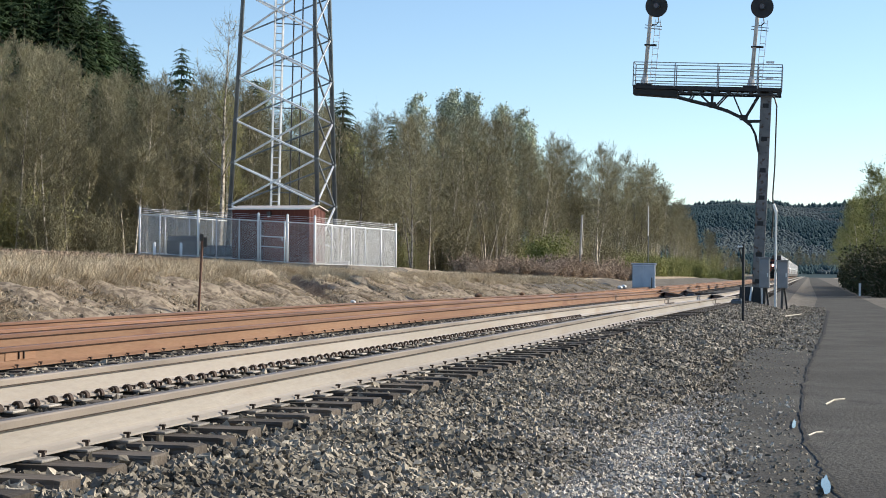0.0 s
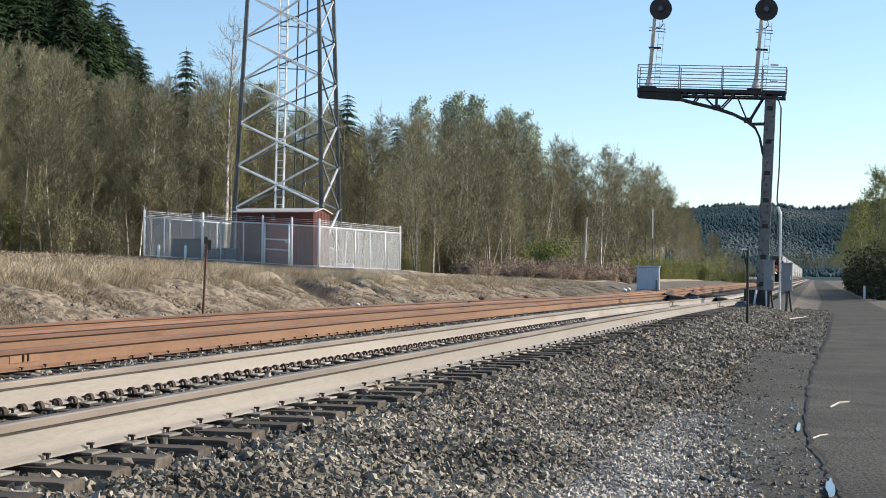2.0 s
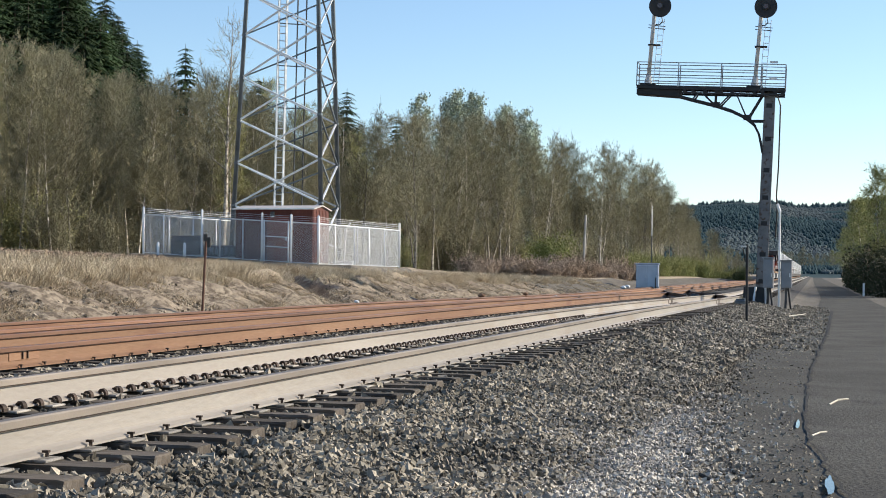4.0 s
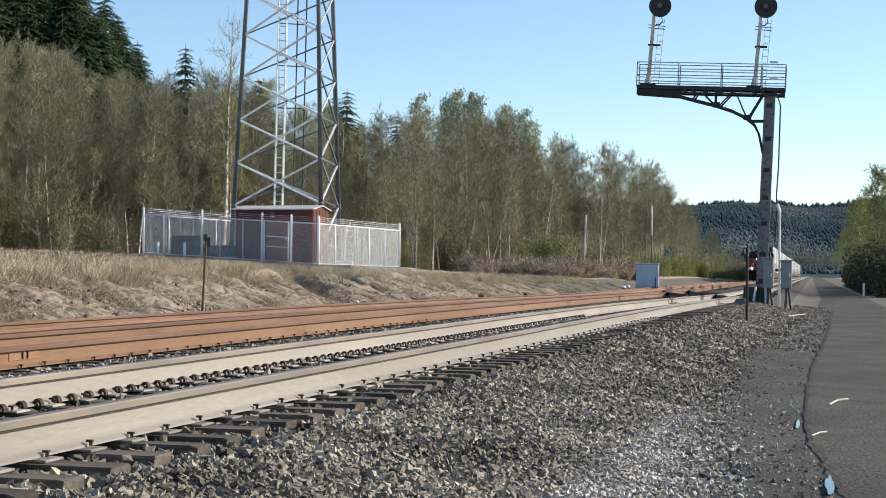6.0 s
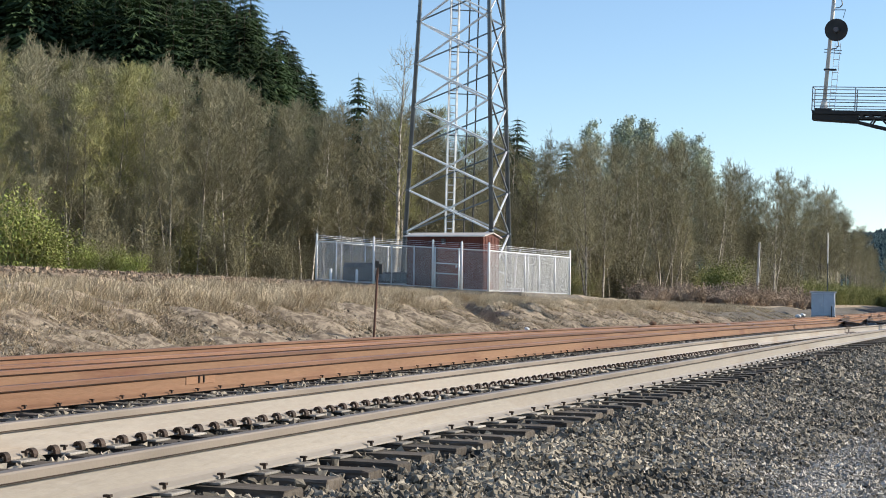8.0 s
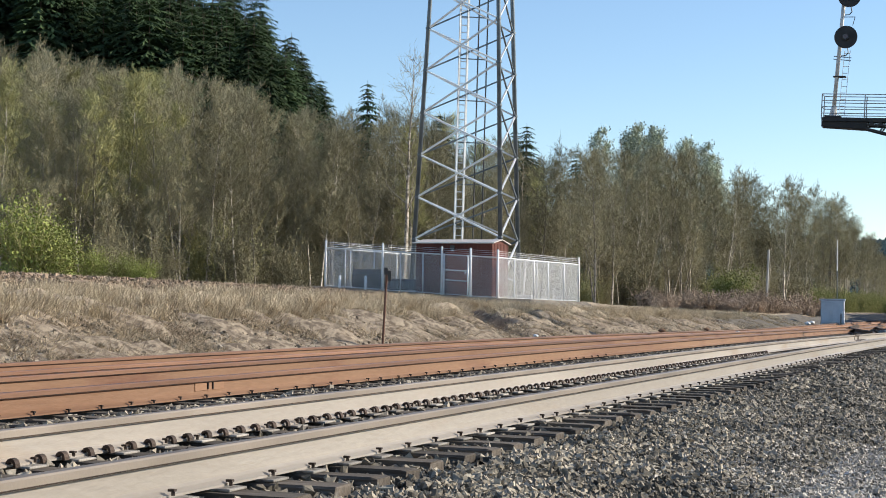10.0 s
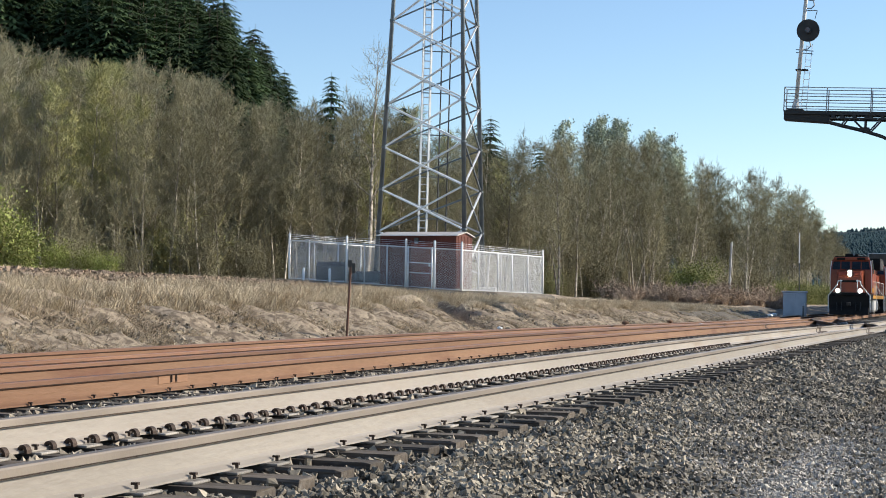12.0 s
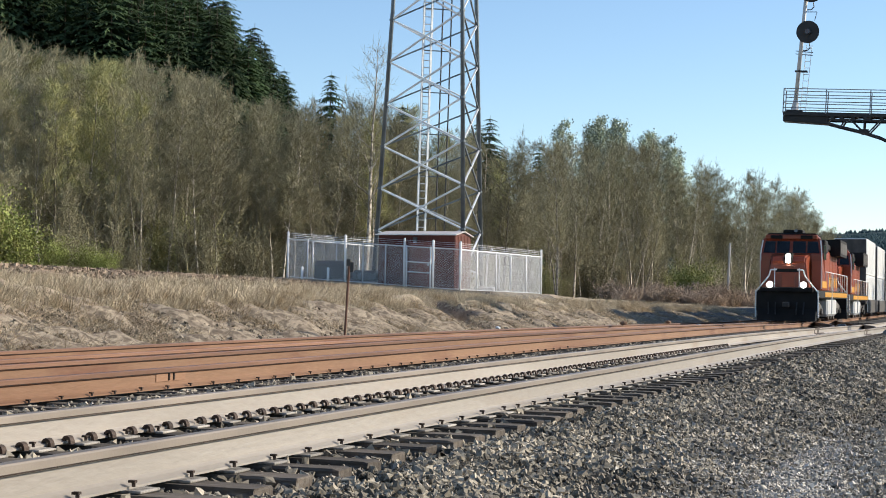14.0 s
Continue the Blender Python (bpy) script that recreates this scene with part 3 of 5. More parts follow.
def cabinets():
    t = thing("propane_tank", pose(-28.6, 72.4, 1.44), "dark domed tank behind the chain-link fence", "tank")
    bm = prism(B(), [(-0.45, 0.1), (0.45, 0.1), (0.45, 0.75), (0.25, 0.98), (-0.25, 0.98), (-0.45, 0.75)], -0.75, 0.75)
    part("cover", bm, DARKSTEEL, t)
    for x in (-0.55, 0.55):
        part("skid", box(B(), x - 0.08, x + 0.08, -0.5, 0.5, 0, 0.1), CONCRETE, t)
    g = thing("generator", pose(-26.9, 72.6, 1.38), "low dark generator housing on a skid", "generator")
    body = part("housing", box(B(), -0.8, 0.8, -0.4, 0.4, 0.08, 0.6, 0.04), DARKSTEEL, g)
    for i in range(5):
        part("louvre", box(B(), -0.6 + i * 0.25, -0.45 + i * 0.25, -0.42, -0.4, 0.2, 0.5), GALVDARK, body)
    part("skid", box(B(), -0.85, 0.85, -0.45, 0.45, 0, 0.08), CONCRETE, g)
    for x, y in ((-29.0, 69.6), (-27.6, 69.3)):
        b = thing("bollard", pose(x, y, gz(x, y)), "short white painted steel bollard", "bollard", "bollards by the fence")
        part("shaft", beam(B(), (0, 0, -0.2), (0, 0, 0.75), 0.06, seg=10), WHITEPAINT, b, smooth=True)
        part("cap", beam(B(), (0, 0, 0.75), (0, 0, 0.8), 0.06, 0.02, 10), WHITEPAINT, b)
    v = thing("vent_pipe", pose(-21.3, 73.2, 1.05), "white standpipe with a bent top inside the fence", "pipe")
    part("pipe", beam(B(), (0, 0, 0), (0.1, 0, 1.75), 0.05, seg=8), WHITEPAINT, v)
    part("elbow", beam(B(), (0.1, 0, 1.72), (0.32, 0, 2.0), 0.05, seg=8), WHITEPAINT, v)
    part("base_block", box(B(), -0.35, 0.5, -0.25, 0.25, -0.1, 0.25, 0.03), WHITEPAINT, v)


shed(), tower(), fence(), pad(), cabinets()

# ---- cantilever signal ----
SIGSTEEL = pbr("grey_signal_steel", (0.111, 0.115, 0.119), (0.17, 0.17, 0.17), 2.5, 0.65, metal=0.3, bump=0.2, fine=30, vary=0.15, c3=(0.0765, 0.051, 0.0382), spots=(0.55, 0.66))
BLACKPAINT = pbr("black_paint", (0.012, 0.012, 0.013), (0.025, 0.025, 0.026), 3, 0.55, bump=0.1, vary=0.2)
GREYBOX = pbr("grey_case_paint", (0.2, 0.21, 0.22), (0.26, 0.27, 0.28), 2, 0.5, bump=0.1, vary=0.08, c3=(0.22, 0.22, 0.22), spots=(0.6, 0.75))
POSTGREY = pbr("pale_grey_post_paint", (0.5, 0.5, 0.49), (0.6, 0.6, 0.58), 3, 0.5, bump=0.1, vary=0.1, c3=(0.3, 0.27, 0.24), spots=(0.6, 0.75))
RAILGREY = pbr("dull_railing_steel", (0.2, 0.21, 0.22), (0.3, 0.31, 0.32), 4, 0.55, metal=0.3, bump=0.1, vary=0.12)
LENS = pbr("dark_red_lens", (0.03, 0.005, 0.005), (0.045, 0.007, 0.007), 4, 0.15, bump=0, vary=0.05, spec=0.8)


def signal():
    zb = -0.95
    s = thing("cantilever_signal", pose(-2.14, 68.2, zb, 0, 2.3, 0), "leaning weathered grey steel cantilever signal bridge with black round signal heads", "railway signal")
    top = 9.24
    bm = B()
    for dx in (-0.19, 0.19):
        box(bm, dx - 0.03, dx + 0.03, -0.17, 0.17, 0, top)
    box(bm, -0.16, 0.16, -0.03, 0.03, 0, top)
    mast = part("mast", bm, SIGSTEEL, s)
    r = random.Random(4)
    part("cover_plate", box(B(), -0.217, 0.217, -0.184, -0.172, 1.2, top - 0.1), SIGSTEEL, mast)
    for i in range(7):
        z = 1.6 + i * 1.15 + r.uniform(-0.2, 0.2)
        part("splice_plate", box(B(), -0.12, 0.12, -0.196, -0.184, z - 0.09, z + 0.09), BLACKPAINT, mast)
    bm = prism(B(), [(-0.5, 0.0), (0.5, 0.0), (0.3, 1.25), (-0.3, 1.25)], -0.7, 0.35)
    part("pedestal", bm, BLACKPAINT, s)
    for x in (-0.3, 0.25):
        part("brace_leg", bar(B(), (x, -0.6, 0.25), (x * 0.7, -0.42, 1.25), 0.07, 0.07), GALV, s)
    d0, d1 = 9.06, 9.34
    x0, x1 = -5.42, 0.6
    for y in (-0.38, 0.38):
        part("top_chord", box(B(), x0, x1, y - 0.04, y + 0.04, 9.23, d1), BLACKPAINT, s)
        part("bottom_chord", box(B(), -3.6, x1, y - 0.04, y + 0.04, d0, d0 + 0.07), BLACKPAINT, s)
        for x in (-3.45, -3.1, -2.62, -2.15, -1.98, -1.52, -0.62, -0.3, 0.2, 0.52):
            part("web_plate", box(B(), x - 0.07, x + 0.07, y - 0.03, y + 0.03, d0 + 0.07, 9.23), BLACKPAINT, s)
    part("deck", box(B(), x0, x1, -0.42, 0.42, d1, d1 + 0.04), BLACKPAINT, s)
    for i in range(9):
        x = x0 + 0.3 + i * 0.66
        part("cross_beam", box(B(), x - 0.04, x + 0.04, -0.34, 0.34, 9.24, d1 - 0.003), BLACKPAINT, s)
    bm = box(B(), x0, -3.6, -0.34, 0.34, 9.0, 9.23, 0.01)
    for v in bm.verts:
        if v.co.z < 9.1 and v.co.x > -4:
            v.co.z -= 0.09
    part("end_box", bm, BLACKPAINT, s)
    # curved knee and its struts
    arc = [(-3.62, 8.95), (-3.0, 8.80), (-2.22, 8.63), (-1.52, 8.42), (-0.97, 8.17), (-0.57, 7.87), (-0.37, 7.49), (-0.26, 7.03), (-0.2, 6.75)]
    for ysd in (-0.36, 0.36):
        knee = None
        for a, b in zip(arc[:-1], arc[1:]):
            piece = part("knee" if knee is None else "knee_segment", bar(B(), (a[0], ysd, a[1]), (b[0], ysd, b[1]), 0.085, 0.085), BLACKPAINT, knee or s)
            knee = knee or piece
        for a, b in (((-3.1, 8.83), (-2.95, d0)), ((-2.2, 8.63), (-2.65, d0)), ((-2.18, 8.63), (-2.18, d0)), ((-2.0, 8.6), (-1.6, d0)), ((-0.92, 8.2), (-1.32, d0)), ((-0.82, 8.12), (-0.31, d0)), ((-0.7, 8.02), (-0.15, 8.04))):
            part("strut", bar(B(), (a[0], ysd, a[1]), (b[0], ysd, b[1]), 0.06, 0.06), BLACKPAINT, s)
        for x, z in ((-2.15, 8.64), (-0.88, 8.15)):
            part("gusset_plate", box(B(), x - 0.16, x + 0.16, ysd - 0.05, ysd + 0.05, z - 0.06, z + 0.1), BLACKPAINT, knee)
    # railings
    dt = d1 + 0.04
    for ysd in (-0.45, 0.45):
        for z in (0.16, 0.42, 0.68, 0.94):
            part("railing", beam(B(), (x0, ysd, dt + z), (x1, ysd, dt + z), 0.018, seg=6), RAILGREY, s)
        for x in (x0, -3.72, -1.98, -0.36, x1):
            part("railing_post", beam(B(), (x, ysd, dt - 0.06), (x, ysd, dt + 0.94), 0.024, seg=6), RAILGREY, s)
    for x in (x0, x1):
        for z in (0.42, 0.94):
            part("railing", beam(B(), (x, -0.45, dt + z), (x, 0.45, dt + z), 0.018, seg=6), RAILGREY, s)
    # signal posts, ladders and heads
    for x, hx, hz in ((-5.0, -4.62, 12.68), (-0.64, -0.32, 12.70)):
        def at(z):
            return x + 0.155 * (z - dt) / (hz - dt)
        post = part("signal_post", beam(B(), (at(dt), 0, dt), (at(hz + 2.6), 0, hz + 2.6), 0.085, 0.075, 12), POSTGREY, s, smooth=True)
        part("post_base", box(B(), x - 0.32, x + 0.34, -0.25, 0.25, dt, dt + 0.09, 0.02), BLACKPAINT, post)
        part("post_collar", beam(B(), (x, 0, dt + 0.09), (x + 0.03, 0, dt + 0.5), 0.17, 0.1, 10), POSTGREY, post)
        bm = B()
        for k in (0.2, 0.42):
            beam(bm, (at(dt) + k, 0.15, dt), (at(hz - 0.5) + k, 0.15, hz - 0.5), 0.013, seg=5)
        for i in range(10):
            z = dt + 0.25 + 0.27 * i
            beam(bm, (at(z) + 0.2, 0.15, z), (at(z) + 0.42, 0.15, z), 0.014, seg=5)
        part("ladder", bm, GALV, s)
        z = dt + 1.68
        part("step", box(B(), at(z) - 0.14, at(z) + 0.36, -0.12, 0.2, z, z + 0.05), BLACKPAINT, post)
        for q in (2.42, 2.54):
            z = dt + q
            part("step", beam(B(), (at(z) - 0.2, 0, z), (at(z) + 0.5, 0, z - 0.06), 0.018, seg=5), GALVDARK, post)
        for k, h in enumerate((hz, hz + 1.68)):
            hc = hx + 0.075 * k
            disc = part("signal_head", beam(B(), (hc, -0.16, h), (hc, -0.22, h), 0.46, seg=40), BLACKPAINT, s, "round black signal background")
            part("lamp_case", beam(B(), (hc, 0.3, h), (hc, -0.16, h), 0.17, 0.2, 16), BLACKPAINT, disc)
            part("bracket", bar(B(), (at(h), 0, h - 0.05), (hc, 0, h - 0.05), 0.07, 0.07), BLACKPAINT, disc)
            part("hood", beam(B(), (hc, -0.22, h), (hc, -0.38, h), 0.13, 0.14, 16), BLACKPAINT, disc)
            part("lens", beam(B(), (hc, -0.38, h), (hc, -0.385, h), 0.1, seg=16), LENS, disc)
            bm = B()
            pts = [(hc + 0.06, 0.1, h - 0.42), (hc + 0.1, 0.1, h - 0.6), (hc + 0.0, 0.1, h - 0.72), (at(h - 0.74), 0.08, h - 0.74)]
            for a, b in zip(pts[:-1], pts[1:]):
                beam(bm, a, b, 0.022, seg=5)
            part("cable", bm, BLACKPAINT, disc)
        z = hz + 0.85
        part("step", beam(B(), (at(z), 0, z), (at(z) + 0.5, 0, z), 0.018, seg=5), GALVDARK, post)
        part("step", beam(B(), (at(z) + 0.5, 0, z), (at(z) + 0.42, 0, z - 0.35), 0.014, seg=5), GALVDARK, post)
    for z in (0.3, 0.98):
        part("sign_plate", box(B(), -0.05, 0.27, -0.48, -0.46, dt + z, dt + z + 0.09), GALV, s)
    # drop cable on the road side
    bm = B()
    pts = [(0.2, 0, 9.1), (0.34, 0, 9.0), (0.44, 0, 8.7), (0.47, 0, 6.2), (0.44, 0, 5.0), (0.5, 0, 4.4), (0.48, 0, 3.3)]
    for a, b in zip(pts[:-1], pts[1:]):
        beam(bm, a, b, 0.03, seg=6)
    part("drop_cable", bm, BLACKPAINT, s)


def boxes():
    zb = -0.95
    for x, y, w, h, lab in ((-1.79, 67.4, 0.42, 1.2, "grey steel relay case on a post"), (-1.07, 67.0, 0.44, 1.08, "larger grey steel relay case on legs")):
        c = thing("relay_case", pose(x, y, zb + 0.2), lab, "equipment case", "relay cases by the signal")
        z0 = 1.03
        body = part("case", box(B(), -w / 2, w / 2, -0.2, 0.2, z0, z0 + h, 0.02), GREYBOX, c)
        part("case_door", box(B(), -w / 2 + 0.03, w / 2 - 0.03, -0.225, -0.2, z0 + 0.05, z0 + h - 0.05, 0.008), GREYBOX, body)
        part("latch", box(B(), w / 2 - 0.1, w / 2 - 0.06, -0.25, -0.225, z0 + 0.45, z0 + 0.6), GALV, body)
        part("roof_cap", box(B(), -w / 2 - 0.03, w / 2 + 0.03, -0.24, 0.23, z0 + h, z0 + h + 0.05), GREYBOX, body)
        part("leg", beam(B(), (-0.05, 0, -0.4), (0, 0, z0), 0.05, seg=8), DARKSTEEL, c)
        part("conduit", beam(B(), (0.25, 0, -0.4), (0.08, 0.02, z0), 0.04, seg=8), BLACKPAINT, c)
    p = thing("marker_post", pose(-1.36, 67.2, zb), "slim white post with a bent top beside the relay cases", "post")
    part("shaft", beam(B(), (0, 0, 0), (0.02, 0, 4.3), 0.045, seg=8), WHITEPAINT, p)
    part("head", beam(B(), (0.02, 0, 4.3), (-0.08, 0, 4.62), 0.07, 0.05, 8), WHITEPAINT, p)
    part("arm", box(B(), -0.15, 0.3, -0.03, 0.03, 1.9, 2.0), BLACKPAINT, p)
    q = thing("phone_post", pose(-1.59, 40.65, -0.42), "thin dark steel post with a small bracket", "post")
    part("shaft", beam(B(), (0, 0, -0.1), (0, 0, 2.03), 0.033, seg=8), BLACKPAINT, q)
    part("bracket", box(B(), -0.14, 0.0, -0.03, 0.03, 1.96, 2.0), GALV, q)
    part("wire", beam(B(), (-0.1, 0, 1.96), (-0.04, 0, 1.6), 0.015, seg=5), BLACKPAINT, q)
    r = thing("milepost", pose(-13.75, 35.6, -0.3), "rusty leaning steel post with small dark plates beside the siding", "post")
    part("shaft", beam(B(), (0, 0, -0.15), (0.1, 0, 2.0), 0.03, seg=8), pbr("rusty_post", (0.12, 0.06, 0.04), (0.17, 0.085, 0.055), 4, 0.8), r)
    part("sign", box(B(), 0.05, 0.14, -0.06, -0.03, 1.86, 2.02), DARKSTEEL, r)
    part("sign", box(B(), 0.13, 0.22, -0.05, -0.02, 1.72, 1.95), DARKSTEEL, r)
    u = thing("equipment_cabinet", pose(-13.85, 140.4, float(level(140)) - 0.05, 0, 0, 4), "pale blue-grey metal signal equipment cabinet", "equipment cabinet")
    cm = pbr("pale_blue_grey_paint", (0.46, 0.51, 0.58), (0.54, 0.59, 0.65), 1.5, 0.45, bump=0.08, vary=0.06)
    body = part("body", box(B(), -0.95, 0.95, -0.9, 0.9, 0.1, 1.98, 0.02), cm, u)
    part("roof", box(B(), -1.05, 1.05, -1.0, 1.0, 1.98, 2.12, 0.03), cm, u)
    part("base", box(B(), -1.0, 1.0, -0.95, 0.95, -0.5, 0.1), CONCRETE, u)
    for x in (-0.9, 0.03):
        d = part("cabinet_door", box(B(), x, x + 0.87, -0.93, -0.9, 0.15, 1.92, 0.01), cm, u)
        part("handle", box(B(), x + 0.75, x + 0.8, -0.96, -0.93, 0.9, 1.1), GALV, d)
    part("conduit", beam(B(), (0.7, -1.05, -0.3), (0.7, -1.05, 0.9), 0.05, seg=6), DARKSTEEL, u)
    for x, y, z0, h, lab, m in ((-13.8, 143.5, float(level(143)) - 0.1, 7.2, "thin antenna mast beside the equipment cabinet", GALVDARK), (-22.0, 159.0, 0.0, 6.3, "plain pale wooden pole in the brush", GALV)):
        a = thing("pole", pose(x, y, z0), lab, "pole")
        if m is GALV:
            part("shaft", beam(B(), (0, 0, -0.5), (0.28, 0, h), 0.13, 0.1, 8), CONCRETE, a)
        else:
            part("shaft", beam(B(), (0, 0, 0), (0, 0, 4.6), 0.045, seg=6), m, a)
            part("antenna", beam(B(), (0, 0, 4.6), (0.02, 0, h), 0.05, 0.04, seg=6), WHITEPAINT, a)


signal(), boxes()


# ---- crossover between the tracks ----
def crossover():
    t = thing("turnout", pose(0, 0, 0), "dark crossover rails with a switch machine between the tracks", "railway turnout")
    ys = np.arange(52, 112, 1.5)
    k = len(PROFILE)
    for s in (-0.7525, 0.7525):
        vs, fs = [], []
        for i, y in enumerate(ys):
            f = float(smooth01((y - 54) / 56))
            x = float(line_x(y, s, 1)) * (1 - f) + float(line_x(y, s, 2)) * f
            z = float(level(y)) + 0.004
            vs += [(x + px, y, z + pz) for px, pz in PROFILE]
            if i:
                fs += [((i - 1) * k + j, i * k + j, i * k + (j + 1) % k, (i - 1) * k + (j + 1) % k) for j in range(k)]
        mesh("closure_rail", vs, fs, IRON, t)
    for i in range(26):
        y = 56 + i * 2.0
        x = float(line_x(y, 0, 1))
        part("switch_tie", box(B(), x - 2.2 - i * 0.05, x + 1.35, y - 0.12, y + 0.12, float(level(y)) - 0.15, float(level(y)) + 0.012), TIE, t)
    for x, y in ((float(line_x(58, -1.2, 1)), 58.0), (float(line_x(84, 2.3, 1)), 84.0)):
        m = part("switch_machine", box(B(), x - 0.2, x + 0.2, y - 0.4, y + 0.4, float(level(y)) - 0.1, float(level(y)) + 0.12, 0.03), GALVDARK, t)
        part("machine_lid", box(B(), x - 0.16, x + 0.16, y - 0.2, y + 0.2, float(level(y)) + 0.12, float(level(y)) + 0.16, 0.015), GALVDARK, m)


crossover()
for px, py, rx, ry in ((0.18, 15.7, 0.018, 0.45), (0.17, 11.3, 0.03, 0.5)):
    puddle(float(road_edge(py)) - 0.05, py, rx, ry)
stick([(-2.35, 14.19, -0.42), (-2.14, 13.93, -0.42), (-1.96, 13.84, -0.42), (-1.77, 13.70, -0.42)], 0.022, STICK, "dark bare stick lying on the gravel")
stick([(0.17, 18.30, -0.48), (0.27, 18.98, -0.48), (0.39, 19.18, -0.48)], 0.012, STRAW, "pale bleached twig on the asphalt")
stick([(-0.01, 14.79, -0.48), (0.05, 15.07, -0.48), (0.12, 15.19, -0.48)], 0.01, STRAW, "pale bleached twig on the asphalt")
stick([(-0.83, 11.72, -0.46), (-0.66, 11.28, -0.46)], 0.015, STICK, "dark bare stick lying on the gravel")
stick([(-0.79, 54.08, -0.49), (-0.27, 57.22, -0.49)], 0.02, STRAW, "pale bleached twig on the asphalt")


def debris(x, y, z, s, mat, label):
    bm = B()
    bmesh.ops.create_icosphere(bm, subdivisions=1, radius=s)
    for v in bm.verts:
        v.co = Vector((v.co.x * 1.3, v.co.y, v.co.z * 0.7)) * (1 + 0.35 * noise.noise(v.co * 9 + Vector((x, y, 0))))
    ob = part("debris", bm, mat)
    ob.matrix_basis = pose(x, y, z + s * 0.4)
    tagged(ob, label, "debris", "litter along the far tracks")


for x, y, s, mat, lab in ((-12.2, 43.2, 0.07, WHITEPAINT, "small white scrap between the rusted rails"), (-13.0, 64.5, 0.12, RUST, "rusty metal scrap beside the far track"), (-13.2, 76.0, 0.12, RUST, "rusty metal scrap beside the far track"), (-9.3, 60.0, 0.11, CONCRETE, "pale lump of concrete between the tracks"), (-9.2, 62.0, 0.09, CONCRETE, "pale lump of concrete between the tracks"), (-13.6, 120.0, 0.2, WHITEPAINT, "small white scrap beside the far track"), (-14.2, 128.0, 0.2, WHITEPAINT, "small white scrap beside the far track")):
    debris(x, y, float(level(y)) + 0.08, s, mat, lab)

# ---- plants ----
BARK = pbr("pale_bark", (0.3, 0.27, 0.225), (0.5, 0.465, 0.405), 1.5, 0.9, bump=0.3, fine=12, vary=0.2, c3=(0.14, 0.12, 0.095), spots=(0.47, 0.62), piece=0.4)
TWIG = pbr("bare_twigs", (0.212, 0.196, 0.126), (0.309, 0.287, 0.193), 0.3, 0.9, bump=0, vary=0.2, c3=(0.292, 0.273, 0.159), spots=(0.5, 0.7), spec=0.1, piece=0.42)
TWIGGREEN = pbr("budding_twigs", (0.3, 0.29, 0.13), (0.4, 0.38, 0.175), 0.3, 0.9, bump=0, vary=0.25, c3=(0.27, 0.28, 0.14), spots=(0.45, 0.65), spec=0.1, piece=0.35)
LEAF = pbr("young_leaves", (0.204, 0.246, 0.0595), (0.306, 0.34, 0.102), 0.5, 0.7, bump=0, vary=0.25, spec=0.2)
# pale grey-green leaves, made lighter still to paint in distance haze
PALELEAF = pbr("pale_spring_leaves", (0.46, 0.52, 0.42), (0.56, 0.62, 0.52), 0.3, 0.8, bump=0, vary=0.2, spec=0.1)
OLIVELEAF = pbr("dull_olive_leaves", (0.15, 0.17, 0.06), (0.22, 0.24, 0.09), 0.5, 0.8, bump=0, vary=0.25, spec=0.1)
DARKLEAF = pbr("dark_shrub_leaves", (0.07, 0.075, 0.04), (0.11, 0.11, 0.06), 0.5, 0.9, bump=0, vary=0.3, spec=0.1)
BRUSH = pbr("brown_brush", (0.33, 0.26, 0.2), (0.44, 0.36, 0.285), 0.8, 0.9, bump=0, vary=0.25, spec=0.1)
NEEDLE = pbr("conifer_needles", (0.0308, 0.0564, 0.0257), (0.053, 0.0855, 0.0367), 0.25, 0.85, bump=0, vary=0.3, c3=(0.0555, 0.0855, 0.0342), spots=(0.5, 0.7), spec=0.15)
DRYGRASS = pbr("dry_grass", (0.475, 0.399, 0.28), (0.608, 0.518, 0.375), 0.6, 0.9, bump=0, vary=0.3, c3=(0.285, 0.209, 0.123), spots=(0.5, 0.65), island=True, spec=0.1)

MATTED = pbr("matted_dead_grass", (0.391, 0.322, 0.224), (0.552, 0.46, 0.333), 0.6, 0.9, bump=0, vary=0.35, c3=(0.23, 0.178, 0.121), spots=(0.5, 0.65), island=True, spec=0.1)


def rods(segs):
    """Three-sided rods from rows of p0, p1, r0, r1."""
    a = np.array([s[0] for s in segs], float)
    b = np.array([s[1] for s in segs], float)
    r0 = np.array([s[2] for s in segs])[:, None]
    r1 = np.array([s[3] for s in segs])[:, None]
    d = b - a
    d /= np.linalg.norm(d, axis=1, keepdims=True) + 1e-9
    ref = np.where(np.abs(d[:, 2:3]) > 0.9, [[1.0, 0, 0]], [[0, 0, 1.0]])
    u = np.cross(d, ref)
    u /= np.linalg.norm(u, axis=1, keepdims=True)
    v = np.cross(d, u)
    vs = []
    for p, r in ((a, r0), (b, r1)):
        for k in range(3):
            t = 2 * math.pi * k / 3
            vs.append(p + r * (u * math.cos(t) + v * math.sin(t)))
    vs = np.stack(vs, 1).reshape(-1, 3)
    f = np.array([(0, 1, 4, 3), (1, 2, 5, 4), (2, 0, 3, 5)])
    return vs, (f[None] + 6 * np.arange(len(segs))[:, None, None]).reshape(-1, 4)


